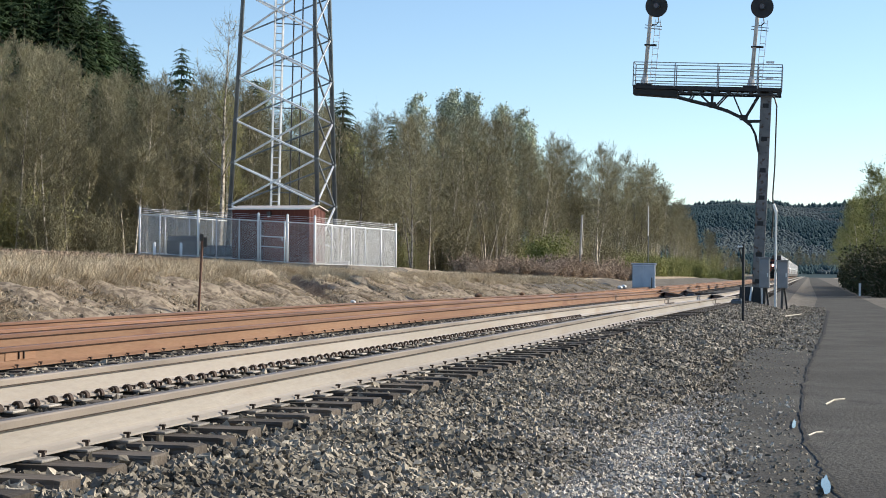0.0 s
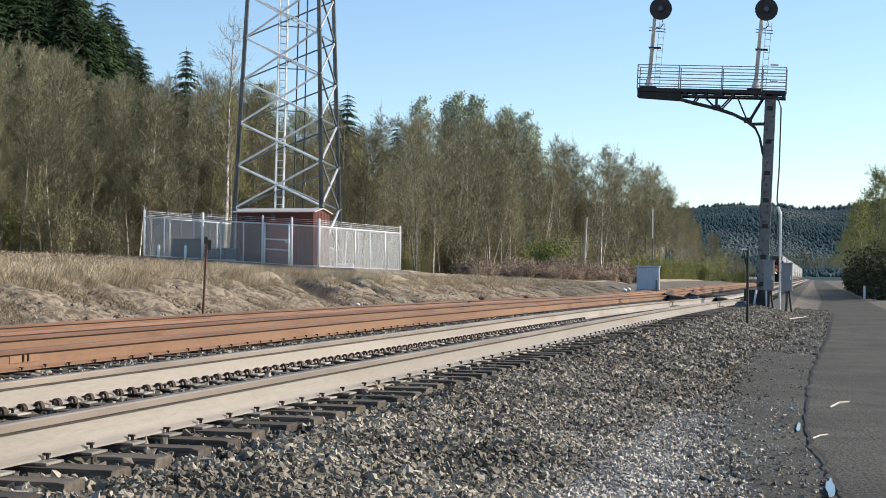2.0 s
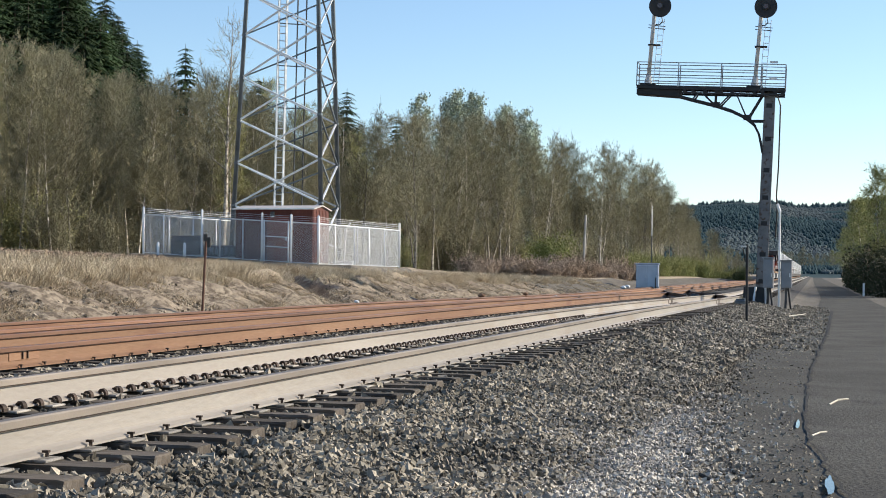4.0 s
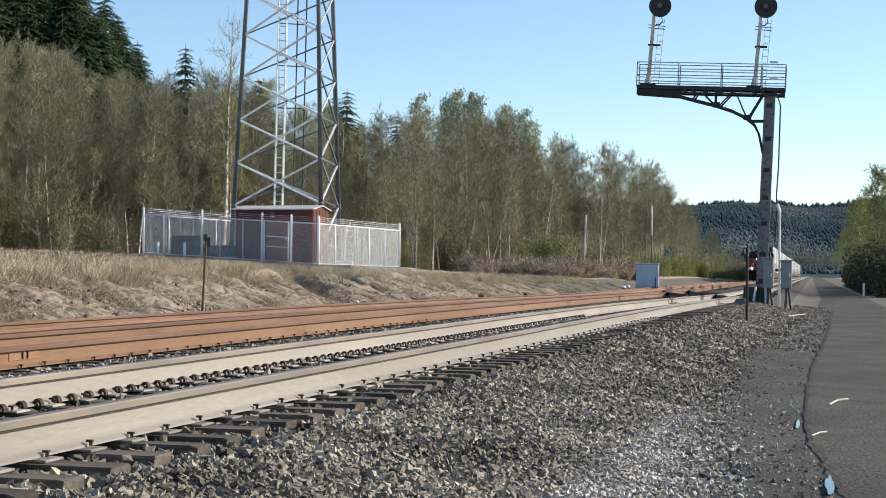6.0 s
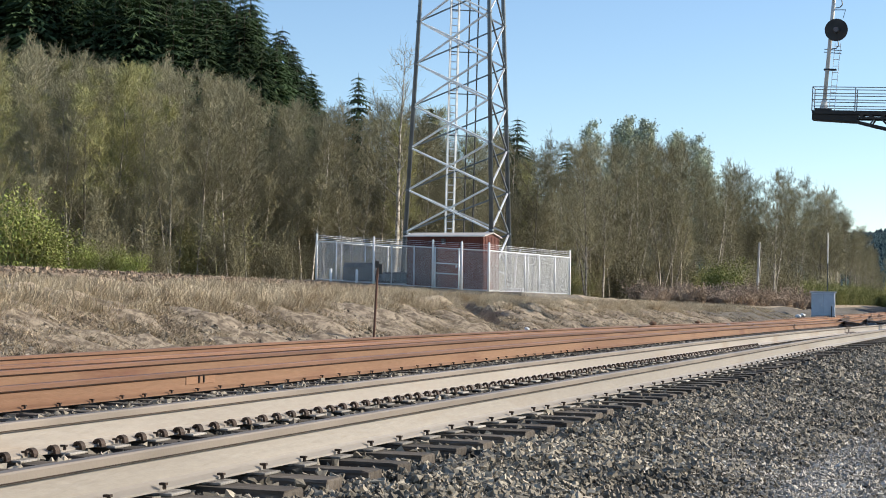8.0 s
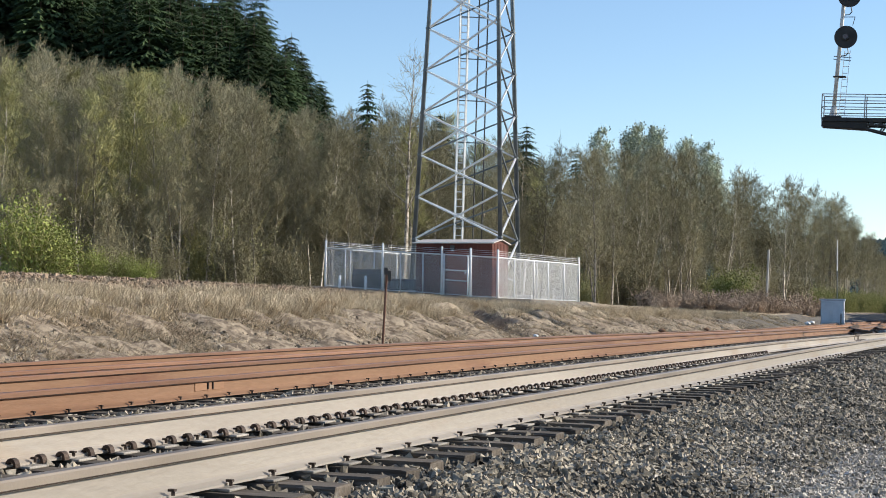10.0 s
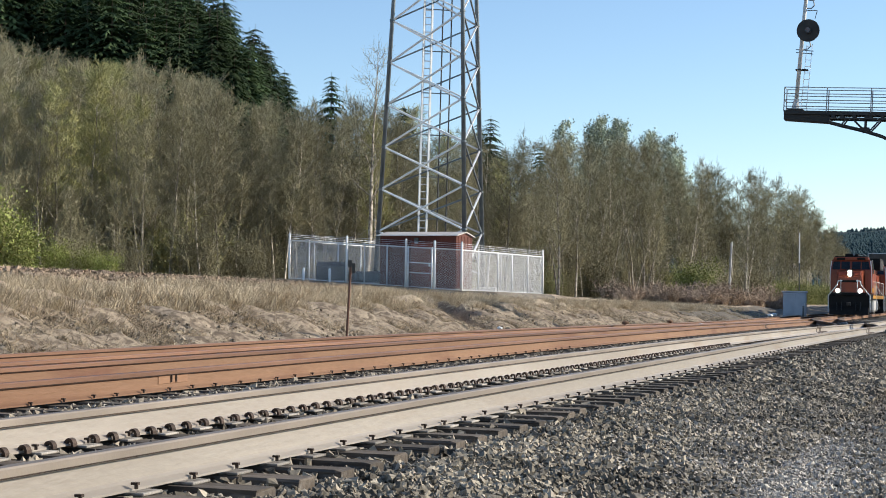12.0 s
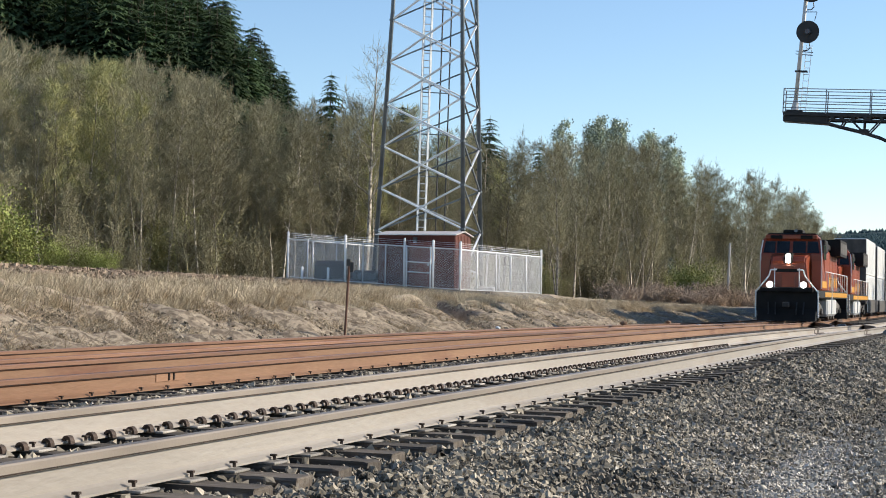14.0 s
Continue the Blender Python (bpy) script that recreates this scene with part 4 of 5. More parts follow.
def quick(name, vs, fs, material, parent):
    """One mesh from arrays of corners and four-sided faces."""
    me = bpy.data.meshes.new(name)
    n = len(fs)
    me.vertices.add(len(vs))
    me.vertices.foreach_set("co", np.asarray(vs, np.float32).ravel())
    me.loops.add(4 * n)
    me.loops.foreach_set("vertex_index", np.asarray(fs, np.int32).ravel())
    me.polygons.add(n)
    me.polygons.foreach_set("loop_start", np.arange(0, 4 * n, 4, dtype=np.int32))
    me.update(calc_edges=True)
    me.materials.append(material)
    ob = new(name, me)
    ob.parent = parent
    return ob


def flakes(pts, size, r, flat=0.5):
    """Small four-cornered leaves or buds at the points."""
    pts = np.asarray(pts, float)
    n = len(pts)
    q = r.normal(size=(n, 3))
    q /= np.linalg.norm(q, axis=1, keepdims=True)
    w = np.cross(q, r.normal(size=(n, 3)))
    w /= np.linalg.norm(w, axis=1, keepdims=True) + 1e-9
    s = size * r.uniform(0.5, 1.3, (n, 1))
    vs = np.stack([pts - q * s, pts + w * s * flat, pts + q * s, pts - w * s * flat], 1).reshape(-1, 3)
    return vs, np.arange(4 * n).reshape(n, 4)


def sprays(a, b, n, r, length, half):
    """Thin twiglets that fan out from twigs a-b, mostly on and upwards."""
    a, b = np.repeat(a, n, 0), np.repeat(b, n, 0)
    d = b - a
    d /= np.linalg.norm(d, axis=1, keepdims=True) + 1e-9
    p = a + (b - a) * r.uniform(0.2, 1.0, (len(a), 1))
    w = d + r.normal(0, 0.42, d.shape) + [0, 0, 0.3]
    w /= np.linalg.norm(w, axis=1, keepdims=True) + 1e-9
    q = p + w * length * r.uniform(0.5, 1.3, (len(a), 1))
    s = np.cross(w, r.normal(size=w.shape))
    s *= half / (np.linalg.norm(s, axis=1, keepdims=True) + 1e-9)
    vs = np.stack([p - s, p + s, q + s * 0.4, q - s * 0.4], 1).reshape(-1, 3)
    return vs, np.arange(len(vs)).reshape(-1, 4)


def bare_tree(seed, h, spread, low, twig_mat, leaf_mat=None, leaf=0.0, buds=0.12, label="", nb=28, fork=0, thick=1.15, per_tip=2):
    """A leafless or budding tree: trunk, limbs, branches, twigs."""
    r = np.random.default_rng(seed)
    t = thing("tree", pose(0, -300, -50), label, "tree", "trees of the wood")
    trunk, twig, tips, shoots = [], [], [], []
    stems = [(np.zeros(3), np.array([r.uniform(-0.04, 0.04), r.uniform(-0.04, 0.04), 1.0]), h, h * 0.0105 * thick)]
    for k in range(fork):
        stems.append((np.zeros(3), np.array([r.uniform(-0.25, 0.25), r.uniform(-0.2, 0.2), 1.0]), h * r.uniform(0.7, 0.95), h * 0.008))
    for base, way, hh, rad in stems:
        pts = [base]
        for i in range(9):
            way = way + np.array([r.normal(0, 0.035), r.normal(0, 0.035), 0.02])
            pts.append(pts[-1] + way / np.linalg.norm(way) * hh / 9)
        for i in range(9):
            trunk.append((pts[i], pts[i + 1], rad * (1 - i / 9.5), rad * (1 - (i + 1) / 9.5)))
        count = nb if base is stems[0][0] else nb // 2
        for i in range(count // (1 + fork // 2)):
            f = low + (0.99 - low) * (i + r.random()) / (count // (1 + fork // 2))
            j = min(8, int(f * 9))
            p = pts[j] + (pts[j + 1] - pts[j]) * (f * 9 - j)
            az = i * 2.4 + r.uniform(-0.5, 0.5)
            ln = hh * spread * (1.08 - f) ** 0.7 * r.uniform(0.6, 1.15) + 0.5
            up = r.uniform(0.35, 1.1) + f * 0.5
            d = np.array([math.cos(az), math.sin(az), up])
            d /= np.linalg.norm(d)
            bp, br = [p], rad * 0.34 * (1.15 - f)
            for k in range(4):
                d = d + r.normal(0, 0.13, 3) + np.array([0, 0, 0.08])
                d /= np.linalg.norm(d)
                bp.append(bp[-1] + d * ln / 4)
                trunk.append((bp[-2], bp[-1], max(0.018, br * (1 - k / 4.5)), max(0.014, br * (1 - (k + 1) / 4.5))))
            for m in range(7):
                g = 0.2 + 0.8 * (m + r.random()) / 7
                k = min(3, int(g * 4))
                q = bp[k] + (bp[k + 1] - bp[k]) * (g * 4 - k)
                e = d * 0.5 + r.normal(0, 0.6, 3) + np.array([0, 0, 0.25])
                e /= np.linalg.norm(e)
                l2 = ln * 0.38 * r.uniform(0.5, 1.2) + 0.25
                q2, q3 = q + e * l2 * 0.5, q + (e + r.normal(0, 0.15, 3)) * l2
                twig.append((q, q2, 0.02, 0.015))
                twig.append((q2, q3, 0.015, 0.01))
                for n2 in range(5):
                    s0 = q + (q3 - q) * r.uniform(0.25, 1.0)
                    e2 = e + r.normal(0, 0.6, 3) + np.array([0, 0, 0.2])
                    e2 /= np.linalg.norm(e2)
                    s1 = s0 + e2 * r.uniform(0.3, 0.85)
                    shoots.append((s0, s1))
                    tips.append(s1)
                    tips.append((s0 + s1) / 2)
    quick("trunk", *rods(trunk), BARK, t)
    crown = quick("crown", *rods(twig), twig_mat, t)
    tips = np.array(tips)
    s0, s1 = np.array([p for p, _ in shoots]), np.array([q for _, q in shoots])
    tagged(quick("spray", *sprays(s0, s1, 1, r, 0.8, 0.013), twig_mat, crown), kind="stuff")
    if buds:
        tagged(quick("foliage", *sprays(s0, s1, 4, r, 0.55, buds * 0.09), twig_mat, crown), kind="stuff")
    if leaf_mat:
        many = np.concatenate([tips + r.normal(0, 0.25, tips.shape) for _ in range(per_tip)])
        tagged(quick("foliage", *flakes(many, leaf, r, 0.7), leaf_mat, crown), kind="stuff")
    return t


DARKBARK = pbr("dark_fir_bark", (0.05, 0.04, 0.03), (0.08, 0.065, 0.05), 1.5, 0.95, bump=0.3, vary=0.2)


def conifer(seed, h, label):
    """A fir: straight trunk and whorls of drooping boughs."""
    r = np.random.default_rng(seed)
    t = thing("conifer", pose(0, -300, -50), label, "conifer", "firs on the hill")
    quick("trunk", *rods([((0, 0, 0), (0, 0, h), h * 0.012, 0.02)]), DARKBARK, t)
    vs, fs = [], []
    levels_n = int(h * 2.0)
    for i in range(levels_n):
        f = 0.12 + 0.87 * (i + r.random() * 0.7) / levels_n
        for k in range(10):
            az = k * math.pi / 5 + i * 0.7 + r.uniform(-0.3, 0.3)
            ln = h * 0.25 * (1.03 - f) ** 0.8 * r.uniform(0.6, 1.2) + 0.3
            d = np.array([math.cos(az), math.sin(az), 0.0])
            s = np.array([-math.sin(az), math.cos(az), 0.0])
            p = np.array([0, 0, f * h])
            droop = r.uniform(0.15, 0.5)
            n = 4
            for m in range(n):
                a0, a1 = m / n, (m + 1) / n
                c0 = p + d * ln * a0 + np.array([0, 0, -droop * ln * a0 ** 1.5])
                c1 = p + d * ln * a1 + np.array([0, 0, -droop * ln * a1 ** 1.5])
                w = ln * 0.3 * (1 - a0 * 0.75)
                for sgn in (-1, 1):
                    e = c0 + (c1 - c0) * 1.3 + s * sgn * w * r.uniform(0.6, 1.3) + np.array([0, 0, -w * r.uniform(0.1, 0.6)])
                    b = len(vs)
                    vs += [c0, c1, e, c0 + (e - c0) * 0.5 - d * 0.1 * w]
                    fs.append((b, b + 1, b + 2, b + 3))
    tagged(quick("foliage", vs, fs, NEEDLE, t), kind="stuff")
    return t


def shrub(seed, h, w, mat, leaf_mat, leaf, label, group):
    """A many-stemmed bush of twigs, with leaves if it has them."""
    r = np.random.default_rng(seed)
    t = thing("shrub", pose(0, -300, -50), label, "shrub", group)
    segs, tips = [], []
    for i in range(46):
        az, tilt = r.uniform(0, 2 * math.pi), r.uniform(0, 0.9)
        d = np.array([math.cos(az) * tilt * w / h, math.sin(az) * tilt * w / h, 1.0])
        p = np.array([r.normal(0, w * 0.22), r.normal(0, w * 0.22), -0.1])
        ln = h * r.uniform(0.5, 1.0)
        for k in range(3):
            q = p + (d + r.normal(0, 0.15, 3)) * ln / 3
            segs.append((p, q, 0.03 - 0.008 * k, 0.022 - 0.008 * k))
            for m in range(6):
                s0 = p + (q - p) * r.random()
                s1 = s0 + (d / np.linalg.norm(d) * 0.5 + r.normal(0, 0.5, 3)) * h * 0.22
                segs.append((s0, s1, 0.014, 0.008))
                tips += [s1, (s0 + s1) / 2]
            p = q
    tagged(quick("thicket", *rods(segs), mat, t), kind="stuff")
    tips = np.array(tips)
    if leaf_mat:
        many = np.concatenate([tips + r.normal(0, 0.12 * h ** 0.5, tips.shape) for _ in range(4)])
        tagged(quick("foliage", *flakes(many, leaf, r, 0.7), leaf_mat, t), kind="stuff")
    else:
        tagged(quick("foliage", *flakes(tips, 0.09, r, 0.4), mat, t), kind="stuff")
    return t


def drop_proto(t):
    for o in (*t.children_recursive, t):
        bpy.data.objects.remove(o)


HEADING = radians(12.75)


def along(u, w):
    """Plan place that lies u of the depth to the right of the main view's axis and w metres deep."""
    rr = u * w
    return rr * math.cos(HEADING) - w * math.sin(HEADING), rr * math.sin(HEADING) + w * math.cos(HEADING)


def scatter(protos, spots, sink=0.2):
    """Copies of the prototypes at rows of x, y, height; each prototype is 1 unit of its own height."""
    r = np.random.default_rng(77)
    for i, (x, y, h) in enumerate(spots):
        p, ph = protos[int(r.integers(len(protos)))]
        s = h / ph
        c = copy_thing(p, pose(x, y, gz(x, y) - sink, 0, 0, r.uniform(0, 360)))
        c.scale = (s * r.uniform(0.85, 1.15), s * r.uniform(0.85, 1.15), s)
    for p, _ in protos:
        drop_proto(p)


PXS = [-420, 0, 90, 180, 260, 330, 420, 520, 600, 680, 760, 850, 930, 980, 1060, 1150, 1190, 1230, 1300]
TOPS = [30, 95, 110, 150, 150, 150, 150, 165, 165, 210, 195, 195, 220, 250, 268, 285, 335, 380, 440]
DEEP = [118, 130, 133, 138, 142, 146, 150, 157, 162, 168, 180, 198, 215, 225, 245, 275, 320, 370, 470]


def wood():
    r = np.random.default_rng(11)
    spots, tall = [], []
    for row, (n, back, cut) in enumerate(((56, 0, 75), (54, 9, 25), (46, 20, 6), (30, 34, 0))):
        for i in range(n):
            px = -420 + 1720 * (i + r.random()) / n
            w = float(np.interp(px, PXS, DEEP)) + back + r.uniform(-4, 5)
            u = (px - 784) / 2900
            x, y = along(u, w)
            top = float(np.interp(px, PXS, TOPS)) + cut * r.uniform(0.2, 1.5) + r.uniform(-4, 22)
            if 480 < px < 640:
                top += 25
            h = 0.965 + (476 - top - u * 20) / 2900 * w - gz(x, y)
            (spots if r.random() < (0.5 if px < 30 else 0.9) or px > 640 else tall).append((x, y, max(5, h)))
    for i in range(40):
        px = r.uniform(1130, 1335)
        w = float(np.interp(px, PXS + [1340], DEEP + [520])) + r.uniform(-15, 30)
        u = (px - 784) / 2900
        x, y = along(u, w)
        top = float(np.interp(px, PXS + [1340], TOPS + [462])) + r.uniform(-4, 30)
        spots.append((x, y, max(4, 0.965 + (476 - top - u * 20) / 2900 * w - gz(x, y))))
    lab = "bare grey-brown deciduous tree at the edge of the wood"
    protos = [(bare_tree(s, 17, sp, lo, TWIG, label=lab, nb=nb, fork=fk), 17) for s, sp, lo, nb, fk in ((1, 0.2, 0.25, 30, 0), (2, 0.24, 0.32, 28, 1), (3, 0.17, 0.4, 30, 0), (4, 0.26, 0.2, 26, 2), (5, 0.2, 0.3, 30, 1))]
    scatter(protos, spots)
    lab = "slim deciduous tree with olive-green opening buds"
    protos = [(bare_tree(s, 17, sp, lo, TWIGGREEN, label=lab, nb=28, buds=0.16), 17) for s, sp, lo in ((21, 0.19, 0.3), (22, 0.16, 0.42), (23, 0.22, 0.35))]
    scatter(protos, tall)
    # slim young stems that stand close at the edge
    poles = []
    for i in range(110):
        px = -420 + 1480 * (i + r.random()) / 110
        w = float(np.interp(px, PXS, DEEP)) - 2 + r.uniform(-3, 9)
        poles.append((*along((px - 784) / 2900, w), r.uniform(6, 11)))
    scatter([(bare_tree(s, 10, 0.13, 0.5, TWIG, label="slim young pale-barked tree at the wood's edge", nb=9, thick=0.95), 10) for s in (25, 26, 27)], poles)
    # undergrowth at the edge
    low = []
    for i in range(80):
        px = -420 + 1700 * (i + r.random()) / 80
        w = float(np.interp(px, PXS, DEEP)) - 3 + r.uniform(-3, 12)
        low.append((*along((px - 784) / 2900, w), r.uniform(2.5, 6.5)))
    scatter([(shrub(31, 4, 2.5, TWIG, None, 0, "leafless brown undergrowth at the wood's edge", "undergrowth"), 4), (shrub(32, 4, 2.2, TWIG, None, 0, "leafless brown undergrowth at the wood's edge", "undergrowth"), 4), (shrub(33, 4, 2.6, TWIGGREEN, None, 0, "budding olive undergrowth at the wood's edge", "undergrowth"), 4)], low)
    # the tall bare tree behind the tower and one by the pale pole
    scatter([(bare_tree(41, 22, 0.17, 0.35, TWIG, label="tall bare tree with a pale trunk behind the tower", nb=26, buds=0.0, thick=1.5), 22)], [(*along((392 - 784) / 2900, 132), 20.0)])
    scatter([(bare_tree(42, 15, 0.3, 0.25, TWIG, label="spreading dark bare tree beside the pale pole", nb=24, fork=1), 15)], [(*along((1062 - 784) / 2900, 172), 13.0), (*along((735 - 784) / 2900, 140), 12.5)])
    # woods down the valley beyond the signal
    far = []
    for i in range(24):
        px = 1375 + 140 * (i + r.random()) / 24
        w = r.uniform(1030, 1120)
        u = (px - 784) / 2900
        x, y = along(u, w)
        top = 434 + 14 * r.random() + 0.12 * abs(px - 1430)
        far.append((x, y, max(4, 0.965 + (476 - top) / 2900 * w - gz(x, y))))
    scatter([(bare_tree(s, 14, 0.26, 0.15, TWIG, label="distant bare tree down the valley", nb=22), 14) for s in (28, 29)], far)
    # bright green bushes and brown brush
    scatter([(shrub(51, 4, 2.8, TWIGGREEN, LEAF, 0.085, "yellow-green budding bush at the wood's edge", "green bushes"), 4)], [(*along(u, w), h) for u, w, h in ((-0.375, 110, 5.6), (-0.355, 111, 4.2), (-0.33, 114, 2.6), (-0.31, 115, 2.4), (-0.3, 113, 2.0), (0.064, 165, 4.2))])
    scatter([(shrub(52, 4, 2.8, TWIGGREEN, OLIVELEAF, 0.07, "dull olive undergrowth below the trees", "undergrowth"), 4)], [(*along(0.108 + 0.0024 * i, 200 + 4.5 * i + r.uniform(-8, 8)), r.uniform(1.4, 3.4)) for i in range(32)])
    brown = [(*along(u + r.uniform(-0.004, 0.004), w), h) for u, w, h in [(0.018 + 0.0025 * i, 142 + i * 0.7 + r.uniform(-4, 8), r.uniform(0.8, 2.2)) for i in range(40)]]
    scatter([(shrub(61, 1.5, 1.4, BRUSH, None, 0, "low purple-brown leafless brush", "brush"), 1.5), (shrub(62, 1.5, 1.6, BRUSH, None, 0, "low purple-brown leafless brush", "brush"), 1.5)], brown, 0.05)


def firs():
    r = np.random.default_rng(13)
    spots = []
    for i in range(205):
        px = r.uniform(-480, 276) if i < 125 else r.uniform(-480, 215)
        w = r.uniform(178, 262) if i < 125 else r.uniform(180, 225)
        top = float(np.interp(px, [-480, 140, 190, 225, 252, 278], [-330, -90, -35, 45, 95, 150])) + (262 - w) * 1.0 + r.uniform(-10, 45)
        x, y = along((px - 784) / 2900, w)
        h = 0.965 + (476 - top) / 2900 * w - gz(x, y)
        if h > 9:
            spots.append((x, y, min(h, 44)))
    for px, top, w in ((325, 72, 172), (455, 130, 178), (443, 165, 172), (48, 70, 152), (-112, 60, 150), (-135, 85, 147), (-60, 95, 150), (612, 150, 185), (590, 160, 190), (248, 88, 215), (700, 195, 230)):
        x, y = along((px - 784) / 2900, w)
        spots.append((x, y, 0.965 + (476 - top) / 2900 * w - gz(x, y)))
    scatter([(conifer(s, 24, "tall dark green fir tree on the hillside"), 24) for s in (1, 2, 3, 4)], spots, 0.5)
    # pale leafing trees that show over the wood
    back = []
    for px, top in ((745, 180), (765, 195), (792, 178), (812, 172), (835, 180), (858, 190), (885, 198), (905, 200), (925, 205), (945, 225), (965, 240)):
        w = 265 + r.uniform(-12, 12)
        x, y = along((px - 784) / 2900, w)
        back.append((x, y, 0.965 + (476 - top) / 2900 * w - gz(x, y)))
    scatter([(bare_tree(71, 24, 0.2, 0.3, TWIGGREEN, PALELEAF, 0.17, label="tall pale grey-green leafing tree behind the wood", nb=26), 24), (bare_tree(72, 24, 0.17, 0.4, TWIGGREEN, PALELEAF, 0.17, label="tall pale grey-green leafing tree behind the wood", nb=26), 24)], back)


def roadside():
    r = np.random.default_rng(17)
    spots = [(5.6, 150, 10.5), (7.5, 138, 9.5), (5.0, 176, 9.0), (8.2, 165, 12), (10, 150, 12), (6.0, 205, 10), (9, 190, 12), (5.2, 240, 10), (8, 250, 12), (5.0, 300, 9), (9.0, 128, 9), (12, 140, 12)]
    scatter([(bare_tree(81, 12, 0.26, 0.25, TWIGGREEN, LEAF, 0.1, label="young tree with fresh yellow-green leaves beside the road", nb=24, per_tip=1), 12), (bare_tree(82, 12, 0.22, 0.3, TWIGGREEN, LEAF, 0.1, label="young tree with fresh yellow-green leaves beside the road", nb=24, per_tip=1), 12)], spots)
    low = [(5.3 + 0.6 * r.random() + 1.1 * k, 132 + 7.5 * i + r.uniform(-3, 3), r.uniform(2.0, 4.2)) for i in range(16) for k in range(2)]
    scatter([(shrub(91, 4, 2.4, BRUSH, DARKLEAF, 0.15, "dense dark shrub beside the road", "roadside shrubs"), 4), (shrub(92, 4, 2.6, BRUSH, DARKLEAF, 0.15, "dense dark shrub beside the road", "roadside shrubs"), 4)], low)
    m = thing("marker_post", pose(3.95, 137, gz(3.95, 137)), "short white roadside marker post", "post")
    part("shaft", box(B(), -0.09, 0.09, -0.05, 0.05, -0.1, 1.0, 0.02), WHITEPAINT, m)
    part("cap", box(B(), -0.1, 0.1, -0.06, 0.06, 1.0, 1.04), GALV, m)


def hills():
    """The wooded ridge at the end of the valley."""
    def hz(x, y):
        ridge = np.interp(x, [-1200, -500, -200, -146, -80, -40, -5, 20, 45, 120, 400, 900], [156, 112, 93, 91, 90, 86, 80, 80, 82, 92, 116, 96])
        rise = smooth01((y - 900) / 950)
        return ridge * rise * (0.9 + 0.1 * np.sin(x / 140.0 + y / 300.0)) - 14 * np.exp(-((y - 1350) / 160) ** 2) * smooth01((x + 200) / 300) - 3
    xs, ys = np.arange(-1200, 920, 30.0), np.arange(880, 2000, 30.0)
    X, Y = np.meshgrid(xs, ys)

    def swell(x, y):
        n = np.array([noise.noise((a / 120, b / 120, 5)) * 5 for a, b in zip(x.ravel(), y.ravel())])
        return n.reshape(x.shape) * smooth01((y - 900) / 300)
    Z = hz(X, Y) + swell(X, Y)
    idn = np.arange(X.size).reshape(X.shape)
    q = np.stack([idn[:-1, :-1], idn[:-1, 1:], idn[1:, 1:], idn[1:, :-1]], -1).reshape(-1, 4)
    # bluish low-contrast base colour: the haze of distance is painted in
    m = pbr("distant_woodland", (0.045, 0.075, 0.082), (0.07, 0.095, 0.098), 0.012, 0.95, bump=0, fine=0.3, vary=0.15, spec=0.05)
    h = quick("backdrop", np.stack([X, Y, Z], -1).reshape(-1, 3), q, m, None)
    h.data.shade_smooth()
    tagged(h, "distant ridge under dark green forest, hazed blue in its colour", "hill", kind="structure")
    r = np.random.default_rng(3)
    n = 44000
    x, y = r.uniform(-330, 130, n), r.uniform(1000, 1900, n)
    z = hz(x, y) + swell(x, y)
    mixn = np.array([noise.noise((a / 60, b / 130, 9)) + 0.35 * noise.noise((a / 18, b / 40, 4)) + 0.35 * math.sin(b / 75 + a / 160) for a, b in zip(x, y)])
    mixn += 0.5 * smooth01((y - 1790) / 60)  # firs along the skyline
    fir = mixn > 0.02
    hh = np.where(fir, r.uniform(1.6, 4.0, n) + 3.5 * (r.random(n) < 0.08) * (y > 1780), r.uniform(1.2, 2.6, n))
    # firs and bare woods carry the same painted blue haze
    for nm, pick, wide, mid, mat, lab in (("far_firs", fir, 0.42, 0.3, pbr("far_fir_green", (0.042, 0.072, 0.08), (0.055, 0.09, 0.095), 0.01, 0.95, bump=0, vary=0.06, piece=0.14, island=True, spec=0.05), "far dark firs on the ridge, hazed blue in their colour"), ("far_woods", ~fir, 0.7, 0.55, pbr("far_bare_wood", (0.078, 0.102, 0.106), (0.1, 0.12, 0.12), 0.01, 0.95, bump=0, vary=0.06, piece=0.14, island=True, spec=0.05), "far bare woods on the hillside, hazed blue-grey in their colour")):
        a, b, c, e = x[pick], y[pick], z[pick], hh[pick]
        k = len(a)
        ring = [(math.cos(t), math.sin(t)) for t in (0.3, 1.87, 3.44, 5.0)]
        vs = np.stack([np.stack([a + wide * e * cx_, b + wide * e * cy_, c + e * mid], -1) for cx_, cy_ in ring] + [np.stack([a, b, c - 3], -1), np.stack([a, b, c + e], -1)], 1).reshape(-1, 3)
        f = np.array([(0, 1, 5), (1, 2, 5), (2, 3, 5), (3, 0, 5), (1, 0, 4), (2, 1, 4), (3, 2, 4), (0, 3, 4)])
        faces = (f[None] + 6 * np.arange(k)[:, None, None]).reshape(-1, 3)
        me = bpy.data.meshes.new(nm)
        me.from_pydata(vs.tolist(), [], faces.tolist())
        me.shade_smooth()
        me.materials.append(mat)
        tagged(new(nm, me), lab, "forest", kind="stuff")


